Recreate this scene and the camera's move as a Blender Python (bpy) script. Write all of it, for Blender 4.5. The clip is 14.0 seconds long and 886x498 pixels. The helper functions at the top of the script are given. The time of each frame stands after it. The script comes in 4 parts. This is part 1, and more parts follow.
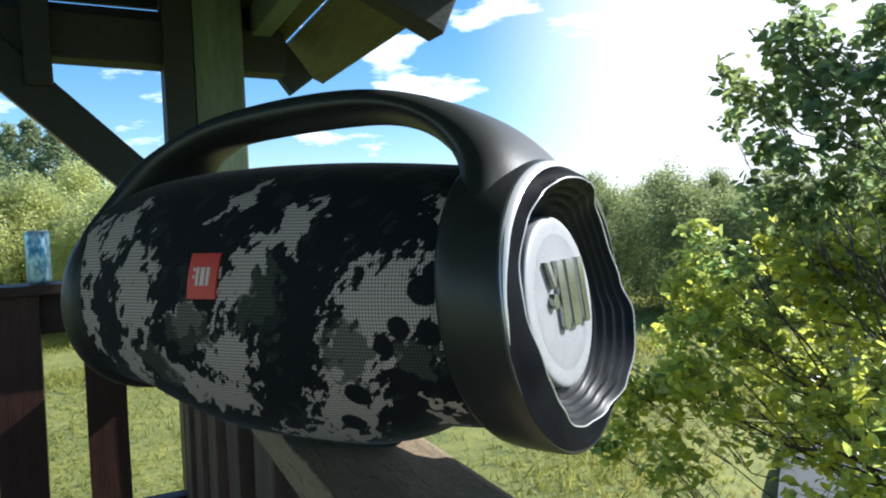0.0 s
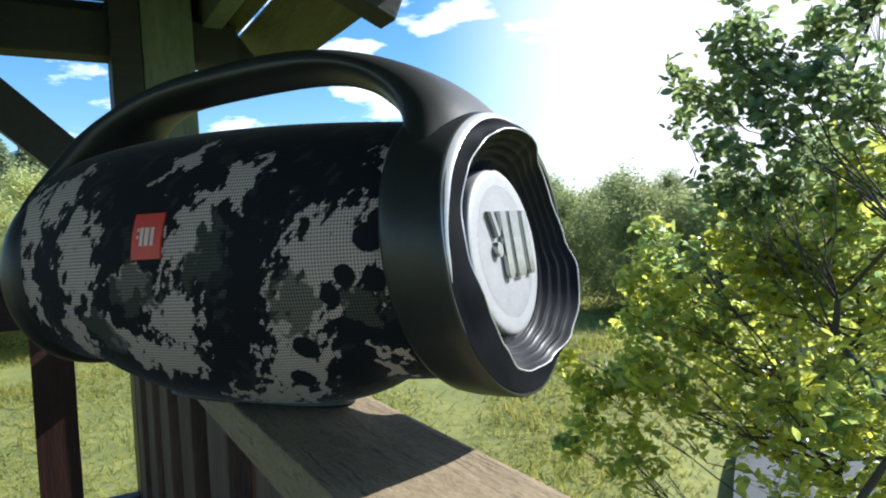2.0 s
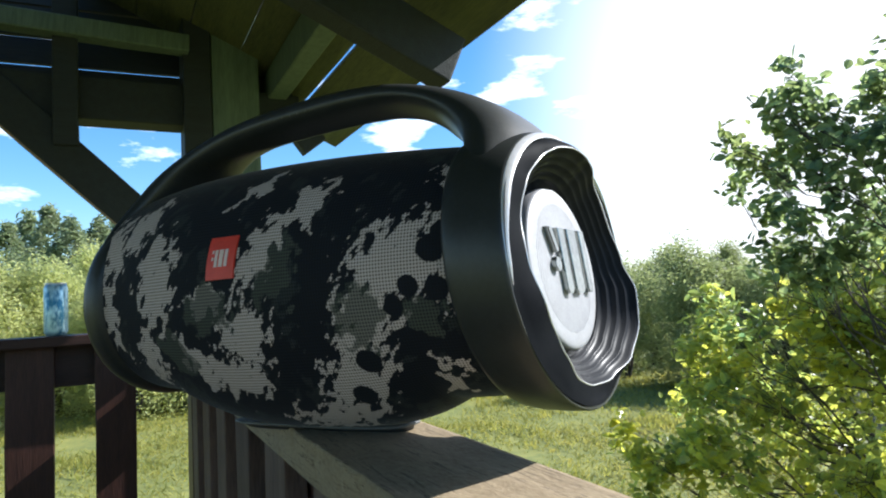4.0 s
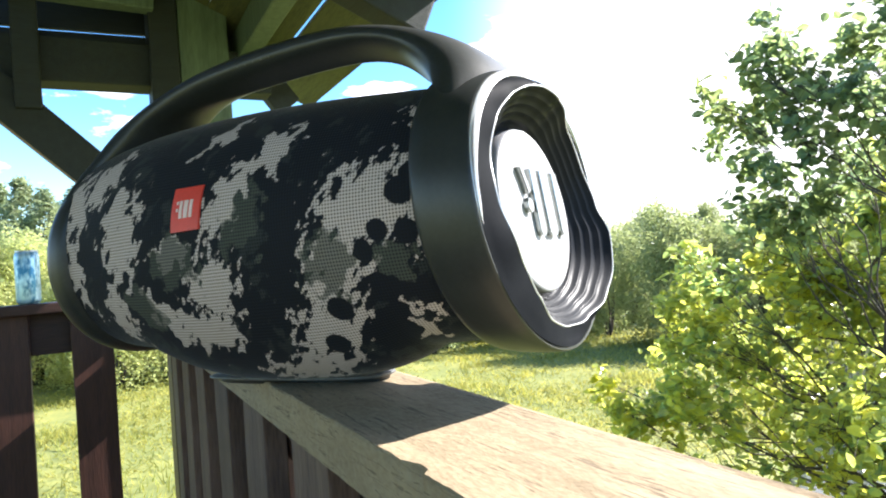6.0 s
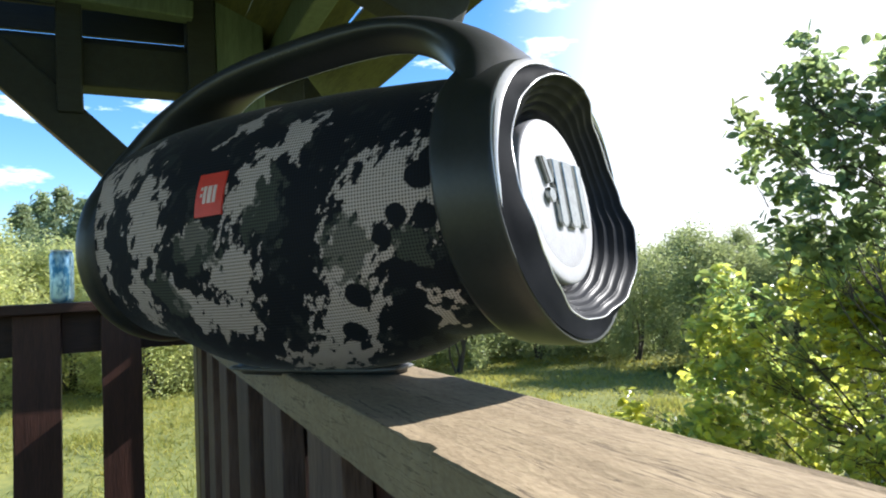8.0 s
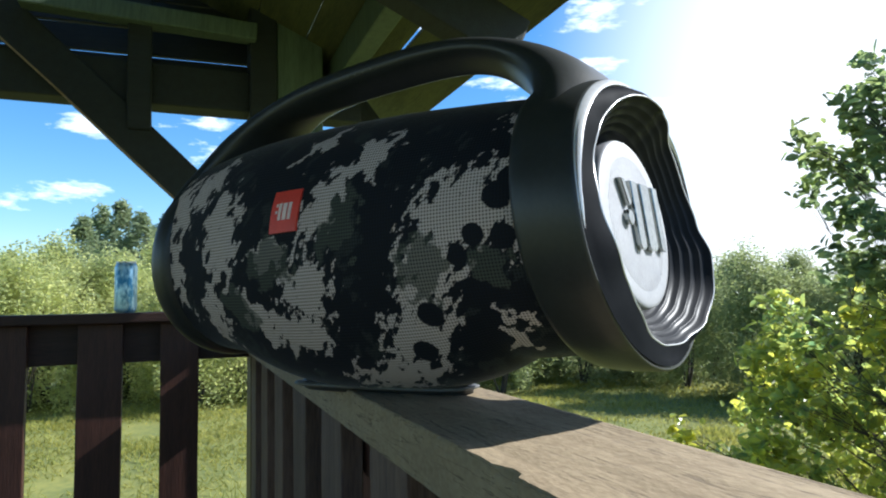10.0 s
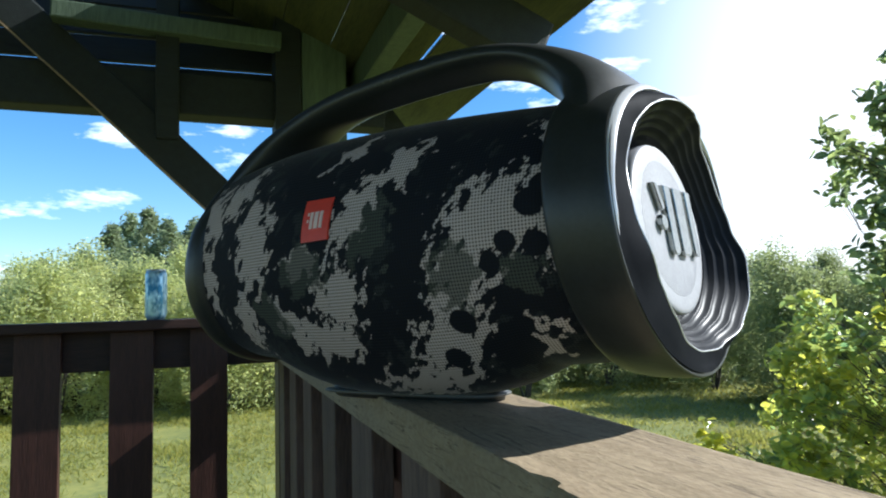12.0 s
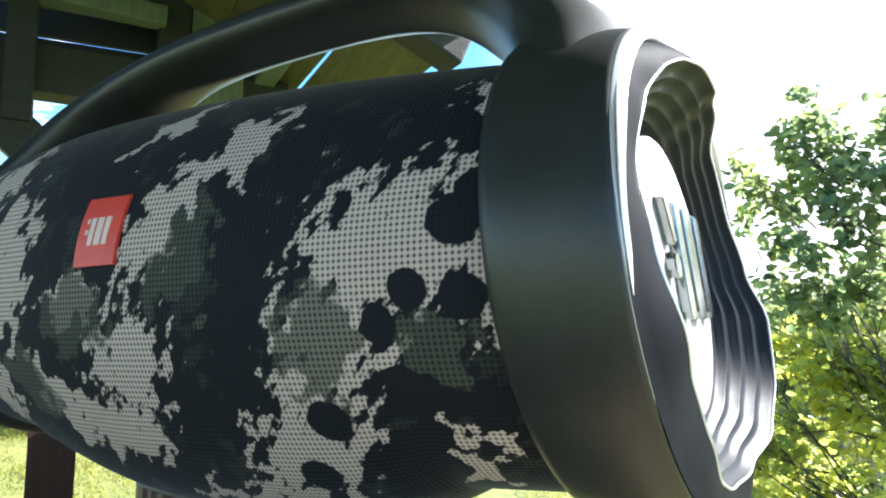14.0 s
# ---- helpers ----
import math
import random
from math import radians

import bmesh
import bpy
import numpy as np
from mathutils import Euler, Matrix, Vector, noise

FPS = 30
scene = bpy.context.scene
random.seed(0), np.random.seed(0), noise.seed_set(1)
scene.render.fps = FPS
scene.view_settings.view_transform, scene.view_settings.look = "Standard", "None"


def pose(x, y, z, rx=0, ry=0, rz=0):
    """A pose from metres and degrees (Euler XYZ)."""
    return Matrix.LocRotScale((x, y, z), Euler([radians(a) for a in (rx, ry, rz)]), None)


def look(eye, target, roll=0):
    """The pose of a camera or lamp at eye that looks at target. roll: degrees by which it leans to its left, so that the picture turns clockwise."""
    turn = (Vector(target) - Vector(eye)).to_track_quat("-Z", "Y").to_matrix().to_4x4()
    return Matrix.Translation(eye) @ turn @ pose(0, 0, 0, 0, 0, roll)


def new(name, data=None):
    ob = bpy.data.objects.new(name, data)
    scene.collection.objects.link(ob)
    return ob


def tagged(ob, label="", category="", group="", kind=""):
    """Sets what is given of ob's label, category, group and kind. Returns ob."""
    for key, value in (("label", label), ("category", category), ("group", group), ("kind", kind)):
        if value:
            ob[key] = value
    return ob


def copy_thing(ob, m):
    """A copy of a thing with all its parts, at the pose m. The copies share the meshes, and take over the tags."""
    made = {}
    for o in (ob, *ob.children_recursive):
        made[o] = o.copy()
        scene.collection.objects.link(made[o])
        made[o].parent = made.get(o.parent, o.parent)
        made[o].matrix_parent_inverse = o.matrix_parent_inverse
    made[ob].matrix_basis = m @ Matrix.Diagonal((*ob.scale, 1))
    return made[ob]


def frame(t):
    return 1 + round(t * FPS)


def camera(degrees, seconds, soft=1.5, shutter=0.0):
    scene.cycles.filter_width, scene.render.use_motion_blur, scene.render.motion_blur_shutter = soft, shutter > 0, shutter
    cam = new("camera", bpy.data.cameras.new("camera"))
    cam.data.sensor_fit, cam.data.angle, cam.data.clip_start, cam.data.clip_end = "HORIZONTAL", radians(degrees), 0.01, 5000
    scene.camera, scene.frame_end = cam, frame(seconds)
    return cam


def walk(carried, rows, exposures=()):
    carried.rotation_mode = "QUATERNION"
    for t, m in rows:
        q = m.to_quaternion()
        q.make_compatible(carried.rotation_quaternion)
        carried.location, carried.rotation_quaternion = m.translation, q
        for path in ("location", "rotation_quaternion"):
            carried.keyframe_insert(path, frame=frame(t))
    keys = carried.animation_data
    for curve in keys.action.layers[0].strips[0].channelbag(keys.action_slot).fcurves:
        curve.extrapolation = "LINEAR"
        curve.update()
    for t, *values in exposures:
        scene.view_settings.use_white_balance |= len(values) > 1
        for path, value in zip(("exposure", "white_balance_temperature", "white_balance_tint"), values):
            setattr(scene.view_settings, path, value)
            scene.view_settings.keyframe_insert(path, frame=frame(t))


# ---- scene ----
cam = camera(67.4, 14.0, soft=2.0)
PATH = [
    (0, (0.243, -0.109, 0.161), (-1.541, 0.79, 0.067), -2.0),
    (0.5, (0.238, -0.11, 0.158), (-1.564, 0.752, 0.067), -2.2),
    (1, (0.237, -0.111, 0.156), (-1.561, 0.758, 0.045), -2.6),
    (1.5, (0.236, -0.109, 0.152), (-1.564, 0.755, 0.043), -2.4),
    (2, (0.253, -0.106, 0.13), (-1.475, 0.898, 0.045), -2.8),
    (2.5, (0.251, -0.103, 0.096), (-1.538, 0.789, 0.144), -5.8),
    (3, (0.253, -0.112, 0.095), (-1.514, 0.824, 0.138), -2.1),
    (3.5, (0.254, -0.118, 0.092), (-1.535, 0.77, 0.195), -2.4),
    (3.7, (0.26, -0.118, 0.096), (-1.527, 0.77, 0.236), -2.6),
    (5.8, (0.255, -0.109, 0.089), (-1.561, 0.725, 0.177), -4.0),
    (6, (0.255, -0.109, 0.084), (-1.519, 0.814, 0.117), -4.2),
    (6.5, (0.251, -0.111, 0.071), (-1.503, 0.84, -0.068), -5.9),
    (7, (0.263, -0.101, 0.082), (-1.511, 0.822, 0.092), -5.1),
    (7.5, (0.263, -0.095, 0.075), (-1.446, 0.943, 0.115), -2.3),
    (8, (0.253, -0.103, 0.066), (-1.556, 0.744, 0.161), -2.6),
    (8.5, (0.251, -0.11, 0.068), (-1.592, 0.657, 0.186), -2.1),
    (8.7, (0.245, -0.116, 0.064), (-1.589, 0.666, 0.217), -1.7),
    (11, (0.245, -0.119, 0.07), (-1.63, 0.559, 0.221), -1.4),
    (11.5, (0.244, -0.121, 0.07), (-1.634, 0.546, 0.232), -1.6),
    (12, (0.244, -0.123, 0.07), (-1.637, 0.536, 0.237), -1.7),
    (12.5, (0.237, -0.12, 0.072), (-1.616, 0.616, 0.224), -1.5),
    (13, (0.2, -0.106, 0.088), (-1.616, 0.715, 0.257), -1.6),
    (13.5, (0.155, -0.078, 0.086), (-1.667, 0.737, 0.211), -1.2),
    (14, (0.099, -0.053, 0.095), (-1.676, 0.846, 0.297), 0.1),
]
walk(cam, [(t, look(eye, target, roll)) for t, eye, target, roll in PATH],
     exposures=[(0.0, 0.88, 5990, 9), (1.5, 0.88, 5990, 9), (3.0, 0.98, 6040, 9), (3.7, 0.98, 6040, 9), (5.8, 2.05, 6390, 12), (6.1, 2.01, 6390, 12), (6.5, 1.71, 6440, 13), (7.5, 1.46, 6340, 12), (8.5, 1.03, 6090, 10),
                (12.0, 0.88, 5890, 7), (13.0, 1.03, 5940, 8), (13.5, 1.23, 5990, 9), (13.7, 1.53, 6040, 9), (14.0, 2.26, 6140, 10)])

# ---- light ----
SUN_AZ, SUN_EL = radians(80), radians(36.5)      # from +x, counter-clockwise
world = bpy.data.worlds.new("world")
scene.world = world
world.use_nodes = True
wt = world.node_tree
wt.nodes.clear()
w_out = wt.nodes.new("ShaderNodeOutputWorld")
w_bg = wt.nodes.new("ShaderNodeBackground")
w_sky = wt.nodes.new("ShaderNodeTexSky")
w_sky.sky_type = "NISHITA"
w_sky.sun_disc = False
w_sky.sun_elevation = SUN_EL
w_sky.sun_rotation = radians(90) - SUN_AZ
w_sky.air_density, w_sky.dust_density, w_sky.ozone_density = 1.0, 0.7, 2.5
# fair-weather clouds, low over the horizon
w_co = wt.nodes.new("ShaderNodeTexCoord")
w_map = wt.nodes.new("ShaderNodeMapping")
w_map.inputs["Scale"].default_value = (1.0, 1.0, 3.2)
w_noise = wt.nodes.new("ShaderNodeTexNoise")
w_noise.inputs["Scale"].default_value = 6.5
w_noise.inputs["Detail"].default_value = 7
w_noise.inputs["Roughness"].default_value = 0.56
w_ramp = wt.nodes.new("ShaderNodeValToRGB")
w_ramp.color_ramp.elements[0].position = 0.575
w_ramp.color_ramp.elements[1].position = 0.70
w_mix = wt.nodes.new("ShaderNodeMixRGB")
w_mix.inputs["Color2"].default_value = (10.0, 10.2, 10.6, 1)
wt.links.new(w_co.outputs["Generated"], w_map.inputs["Vector"])
wt.links.new(w_map.outputs["Vector"], w_noise.inputs["Vector"])
wt.links.new(w_noise.outputs["Fac"], w_ramp.inputs["Fac"])
wt.links.new(w_ramp.outputs["Color"], w_mix.inputs["Fac"])
w_sat = wt.nodes.new("ShaderNodeHueSaturation")
w_sat.inputs["Saturation"].default_value = 1.32
wt.links.new(w_sky.outputs["Color"], w_sat.inputs["Color"])
wt.links.new(w_sat.outputs["Color"], w_mix.inputs["Color1"])
# bright haze low in the sky on the sun's side
w_dot = wt.nodes.new("ShaderNodeVectorMath")
w_dot.operation = "DOT_PRODUCT"
w_dot.inputs[1].default_value = (math.cos(radians(12)) * math.cos(radians(116)), math.cos(radians(12)) * math.sin(radians(116)), math.sin(radians(12)))
wt.links.new(w_co.outputs["Generated"], w_dot.inputs[0])
w_veil = wt.nodes.new("ShaderNodeMapRange")
w_veil.interpolation_type = "SMOOTHSTEP"
w_veil.inputs["From Min"].default_value, w_veil.inputs["From Max"].default_value = 0.82, 0.985
w_veil.inputs["To Max"].default_value = 0.95
wt.links.new(w_dot.outputs["Value"], w_veil.inputs["Value"])
w_mix2 = wt.nodes.new("ShaderNodeMixRGB")
w_mix2.inputs["Color2"].default_value = (7.0, 7.0, 7.1, 1)
wt.links.new(w_veil.outputs["Result"], w_mix2.inputs["Fac"])
wt.links.new(w_mix.outputs["Color"], w_mix2.inputs["Color1"])
wt.links.new(w_mix2.outputs["Color"], w_bg.inputs["Color"])
wt.links.new(w_bg.outputs["Background"], w_out.inputs["Surface"])
w_bg.inputs["Strength"].default_value = 0.115

sun_data = bpy.data.lights.new("sun", "SUN")
sun_data.energy, sun_data.angle, sun_data.color = 5.0, radians(0.6), (1.0, 0.965, 0.91)
sun = new("sun", sun_data)
sun.matrix_world = look((0, 0, 0), (-math.cos(SUN_EL) * math.cos(SUN_AZ), -math.cos(SUN_EL) * math.sin(SUN_AZ), -math.sin(SUN_EL)))


# ---- materials ----
def mat(name, colour, rough=0.6, metal=0.0, dark=None, scale=30.0, stretch=(1, 1, 1), bump=0.0, fine=6.0, spec=0.5, vary=0.0, lo=0.35, hi=0.65, coords="Object", cracks=False):
    """A surface with two scales of variation: a blotchy mix of two colours and a finer grain that also gives relief."""
    m = bpy.data.materials.new(name)
    m.use_nodes = True
    t = m.node_tree
    b = t.nodes["Principled BSDF"]
    b.inputs["Roughness"].default_value = rough
    b.inputs["Metallic"].default_value = metal
    b.inputs["Specular IOR Level"].default_value = spec
    dark = dark or tuple(c * 0.7 for c in colour)
    co = t.nodes.new("ShaderNodeTexCoord")
    mp = t.nodes.new("ShaderNodeMapping")
    mp.inputs["Scale"].default_value = stretch
    t.links.new(co.outputs[coords], mp.inputs["Vector"])
    n1 = t.nodes.new("ShaderNodeTexNoise")
    n1.inputs["Scale"].default_value = scale
    n1.inputs["Detail"].default_value = 5
    n2 = t.nodes.new("ShaderNodeTexNoise")
    n2.inputs["Scale"].default_value = scale * fine
    n2.inputs["Detail"].default_value = 4
    for n in (n1, n2):
        t.links.new(mp.outputs["Vector"], n.inputs["Vector"])
    add = t.nodes.new("ShaderNodeMath")
    add.operation = "MULTIPLY_ADD"
    add.inputs[1].default_value = 0.5
    t.links.new(n2.outputs["Fac"], add.inputs[0])
    half = t.nodes.new("ShaderNodeMath")
    half.operation = "MULTIPLY"
    half.inputs[1].default_value = 0.5
    t.links.new(n1.outputs["Fac"], half.inputs[0])
    t.links.new(half.outputs[0], add.inputs[2])
    rp = t.nodes.new("ShaderNodeValToRGB")
    rp.color_ramp.elements[0].position, rp.color_ramp.elements[1].position = lo, hi
    rp.color_ramp.elements[0].color, rp.color_ramp.elements[1].color = (*dark, 1), (*colour, 1)
    t.links.new(add.outputs[0], rp.inputs["Fac"])
    last = rp.outputs["Color"]
    if cracks:                      # thin dark drying cracks along the grain
        m3 = t.nodes.new("ShaderNodeMapping")
        m3.inputs["Scale"].default_value = (7, 190, 190)
        t.links.new(co.outputs[coords], m3.inputs["Vector"])
        n3 = t.nodes.new("ShaderNodeTexNoise")
        n3.inputs["Scale"].default_value, n3.inputs["Detail"].default_value = 1.3, 3
        t.links.new(m3.outputs["Vector"], n3.inputs["Vector"])
        d3 = t.nodes.new("ShaderNodeMath")
        d3.operation = "COMPARE"
        d3.inputs[1].default_value, d3.inputs[2].default_value = 0.55, 0.011
        t.links.new(n3.outputs["Fac"], d3.inputs[0])
        g3 = t.nodes.new("ShaderNodeMapRange")
        g3.inputs["From Min"].default_value, g3.inputs["From Max"].default_value = 0.40, 0.52
        g3.inputs["To Max"].default_value = 0.8
        t.links.new(n1.outputs["Fac"], g3.inputs["Value"])
        r3 = t.nodes.new("ShaderNodeMath")
        r3.operation = "MULTIPLY"
        t.links.new(d3.outputs[0], r3.inputs[0])
        t.links.new(g3.outputs["Result"], r3.inputs[1])
        x3 = t.nodes.new("ShaderNodeMixRGB")
        x3.inputs["Color2"].default_value = (0.085, 0.058, 0.035, 1)
        t.links.new(r3.outputs[0], x3.inputs["Fac"])
        t.links.new(last, x3.inputs["Color1"])
        last = x3.outputs["Color"]
    if vary:
        info = t.nodes.new("ShaderNodeObjectInfo")
        geo = t.nodes.new("ShaderNodeNewGeometry")
        s = t.nodes.new("ShaderNodeMath")
        s.operation = "ADD"
        t.links.new(info.outputs["Random"], s.inputs[0])
        t.links.new(geo.outputs["Random Per Island"], s.inputs[1])
        mr = t.nodes.new("ShaderNodeMapRange")
        mr.inputs["From Max"].default_value = 2.0
        mr.inputs["To Min"].default_value, mr.inputs["To Max"].default_value = 1 - vary, 1 + vary
        t.links.new(s.outputs[0], mr.inputs["Value"])
        hsv = t.nodes.new("ShaderNodeHueSaturation")
        t.links.new(mr.outputs["Result"], hsv.inputs["Value"])
        t.links.new(last, hsv.inputs["Color"])
        last = hsv.outputs["Color"]
    t.links.new(last, b.inputs["Base Color"])
    if bump:
        bp = t.nodes.new("ShaderNodeBump")
        bp.inputs["Strength"].default_value = bump
        bp.inputs["Distance"].default_value = 0.003
        t.links.new(add.outputs[0], bp.inputs["Height"])
        t.links.new(bp.outputs["Normal"], b.inputs["Normal"])
    return m


def leaf_mat(name, colour, dark, through_amount=0.5, vary=0.45, gloss=0.42):
    m = mat(name, colour, gloss, dark=dark, scale=3.0, vary=vary, spec=0.5)
    t = m.node_tree
    b = t.nodes["Principled BSDF"]
    tr = t.nodes.new("ShaderNodeBsdfTranslucent")
    mix = t.nodes.new("ShaderNodeMixShader")
    mix.inputs["Fac"].default_value = through_amount
    src = b.inputs["Base Color"].links[0].from_socket
    br = t.nodes.new("ShaderNodeHueSaturation")
    br.inputs["Value"].default_value = 2.3
    br.inputs["Hue"].default_value = 0.475
    t.links.new(src, br.inputs["Color"])
    t.links.new(br.outputs["Color"], tr.inputs["Color"])
    t.links.new(b.outputs["BSDF"], mix.inputs[1])
    t.links.new(tr.outputs["BSDF"], mix.inputs[2])
    t.links.new(mix.outputs["Shader"], t.nodes["Material Output"].inputs["Surface"])
    return m


M_RUBBER = mat("rubber_black", (0.027, 0.029, 0.028), 0.40, dark=(0.018, 0.020, 0.019), scale=60, bump=0.05, spec=0.5)
M_GUARD = mat("guard_plastic", (0.014, 0.015, 0.018), 0.32, dark=(0.010, 0.011, 0.013), scale=80, bump=0.02, spec=0.06)
M_WALL = mat("guard_wall", (0.009, 0.010, 0.012), 0.6, dark=(0.006, 0.007, 0.009), scale=80, bump=0.02, spec=0.02)
M_TRIM = mat("gloss_trim", (0.60, 0.60, 0.61), 0.25, dark=(0.52, 0.52, 0.53), scale=60, metal=0.25, spec=0.8)
M_RIM = mat("foot_rim", (0.13, 0.13, 0.12), 0.5, dark=(0.09, 0.09, 0.085), scale=60, spec=0.3)
M_DISC = mat("radiator_silver", (0.34, 0.34, 0.355), 0.55, dark=(0.28, 0.28, 0.295), scale=90, metal=0.15)
M_CHROME = mat("badge_chrome", (0.42, 0.44, 0.41), 0.14, metal=1.0, dark=(0.30, 0.31, 0.30), scale=40)
M_RED = mat("tag_red", (0.72, 0.055, 0.030), 0.5, dark=(0.62, 0.045, 0.025), scale=90)
M_PALE = mat("tag_print", (0.78, 0.62, 0.58), 0.5, dark=(0.72, 0.55, 0.5), scale=90)
M_RAIL = mat("weathered_wood", (0.312, 0.242, 0.148), 0.85, dark=(0.202, 0.148, 0.086), scale=12, stretch=(1.7, 3.2, 3.2), bump=0.4, fine=9, lo=0.32, hi=0.62, cracks=True)
M_BROWN = mat("brown_stain_wood", (0.060, 0.025, 0.018), 0.50, dark=(0.027, 0.012, 0.009), scale=9, stretch=(8, 8, 0.7), bump=0.4, vary=0.25, spec=0.3)
M_BROWN_X = mat("brown_stain_rail", (0.042, 0.019, 0.014), 0.55, dark=(0.018, 0.009, 0.007), scale=9, stretch=(8, 0.7, 8), bump=0.4, spec=0.3)
M_OLD = mat("grey_stain_wood", (0.16, 0.100, 0.072), 0.7, dark=(0.055, 0.030, 0.023), scale=8, stretch=(8, 8, 0.8), bump=0.6, vary=0.35)
M_GREEN = mat("green_stain_wood", (0.105, 0.150, 0.092), 0.7, dark=(0.060, 0.090, 0.056), scale=8, stretch=(8, 8, 0.8), bump=0.4, vary=0.15)
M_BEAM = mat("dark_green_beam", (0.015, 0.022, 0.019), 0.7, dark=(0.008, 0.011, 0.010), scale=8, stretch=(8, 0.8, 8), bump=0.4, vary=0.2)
M_ROOF = mat("roof_boards", (0.105, 0.118, 0.038), 0.75, dark=(0.046, 0.054, 0.022), scale=7, stretch=(0.8, 8, 8), bump=0.4, vary=0.3)
M_STEEL = mat("galvanised_screw", (0.55, 0.56, 0.58), 0.35, metal=0.9, scale=200)
M_GROUND = mat("meadow_soil_and_grass", (0.22, 0.215, 0.046), 0.9, dark=(0.10, 0.125, 0.030), scale=0.6, bump=0.5, fine=9, lo=0.36, hi=0.62)
M_WATER = mat("water", (0.02, 0.03, 0.03), 0.10, dark=(0.02, 0.028, 0.026), scale=2, bump=0.25, fine=8, spec=0.6)
M_BARK = mat("bark", (0.075, 0.060, 0.046), 0.9, dark=(0.032, 0.026, 0.02), scale=30, stretch=(1, 1, 0.2), bump=0.7)
M_LEAF = leaf_mat("leaf_yellow_green", (0.31, 0.325, 0.036), (0.070, 0.140, 0.062), 0.60, 0.6, 0.30)
# Darker blue-green puts the leaves' backlit shade into the colour.
M_LEAF_BACKLIT = leaf_mat("leaf_backlit_blue_green", (0.21, 0.27, 0.085), (0.105, 0.175, 0.095), 0.60, 0.5, 0.30)
M_BUSH = leaf_mat("leaf_willow", (0.33, 0.36, 0.140), (0.23, 0.27, 0.110), 0.56, 0.16)
# The shrub leaf again, its colour darkened for the backlit side.
M_BUSH_BACKLIT = leaf_mat("leaf_bush_backlit", (0.21, 0.25, 0.098), (0.13, 0.17, 0.072), 0.50, 0.16)
# Pale leaf tone with the haze of distance put into its colour.
M_POPLAR_HAZY = leaf_mat("leaf_poplar_hazy", (0.185, 0.23, 0.120), (0.12, 0.16, 0.085), 0.48, 0.25)
M_GRASS = leaf_mat("grass_blades", (0.27, 0.26, 0.052), (0.12, 0.155, 0.034), 0.45, 0.30, 0.75)
M_CAN = mat("can_foil", (0.46, 0.68, 0.76), 0.3, metal=0.4, dark=(0.03, 0.17, 0.30), scale=46, stretch=(1, 1, 0.5), fine=3, lo=0.42, hi=0.56)
M_ALU = mat("can_rim", (0.75, 0.76, 0.78), 0.3, metal=1.0, scale=200)


# camouflage on the barrel: x along it and the way round from the front's middle, in metres; half sizes; turn in degrees
GREY = [(.122, .006, .034, .026, 20), (.158, .020, .009, .012, 0), (.100, -.030, .022, .022, 40), (.075, -.066, .034, .020, 40), (.040, -.098, .040, .016, 10),
        (.052, .050, .026, .012, 40), (.020, .020, .032, .013, 55), (.000, -.030, .026, .020, 20), (-.022, -.060, .030, .016, 0), (-.030, -.005, .016, .012, 0),
        (-.082, .012, .020, .034, -15), (-.115, .050, .030, .014, 40), (-.150, .040, .018, .028, 30), (-.146, -.018, .010, .034, 8), (-.110, -.050, .012, .030, -20),
        (-.058, -.046, .010, .026, 20), (.149, -.062, .011, .006, -20), (.139, -.083, .008, .010, 0), (.152, .058, .007, .013, 30), (.002, .070, .018, .008, 40), (.160, -.008, .009, .020, 0)]
OLIVE = [(.096, -.030, .014, .018, -20), (.140, -.028, .012, .010, 0), (.036, .006, .020, .012, 50), (-.030, -.012, .018, .016, 0), (-.075, -.040, .016, .014, 0)]
BLACK = [(.1331, -.0092, .0068, .0068, 0), (.1516, -.0119, .0080, .0070, 0), (.1216, -.0196, .0066, .0066, 0), (.149, .0120, .0092, .0085, 0), (.1545, .0215, .0060, .0070, 0),
         (.0929, -.0530, .009, .008, 0), (.0762, -.0770, .009, .008, 0), (.146, .048, .007, .007, 0)]


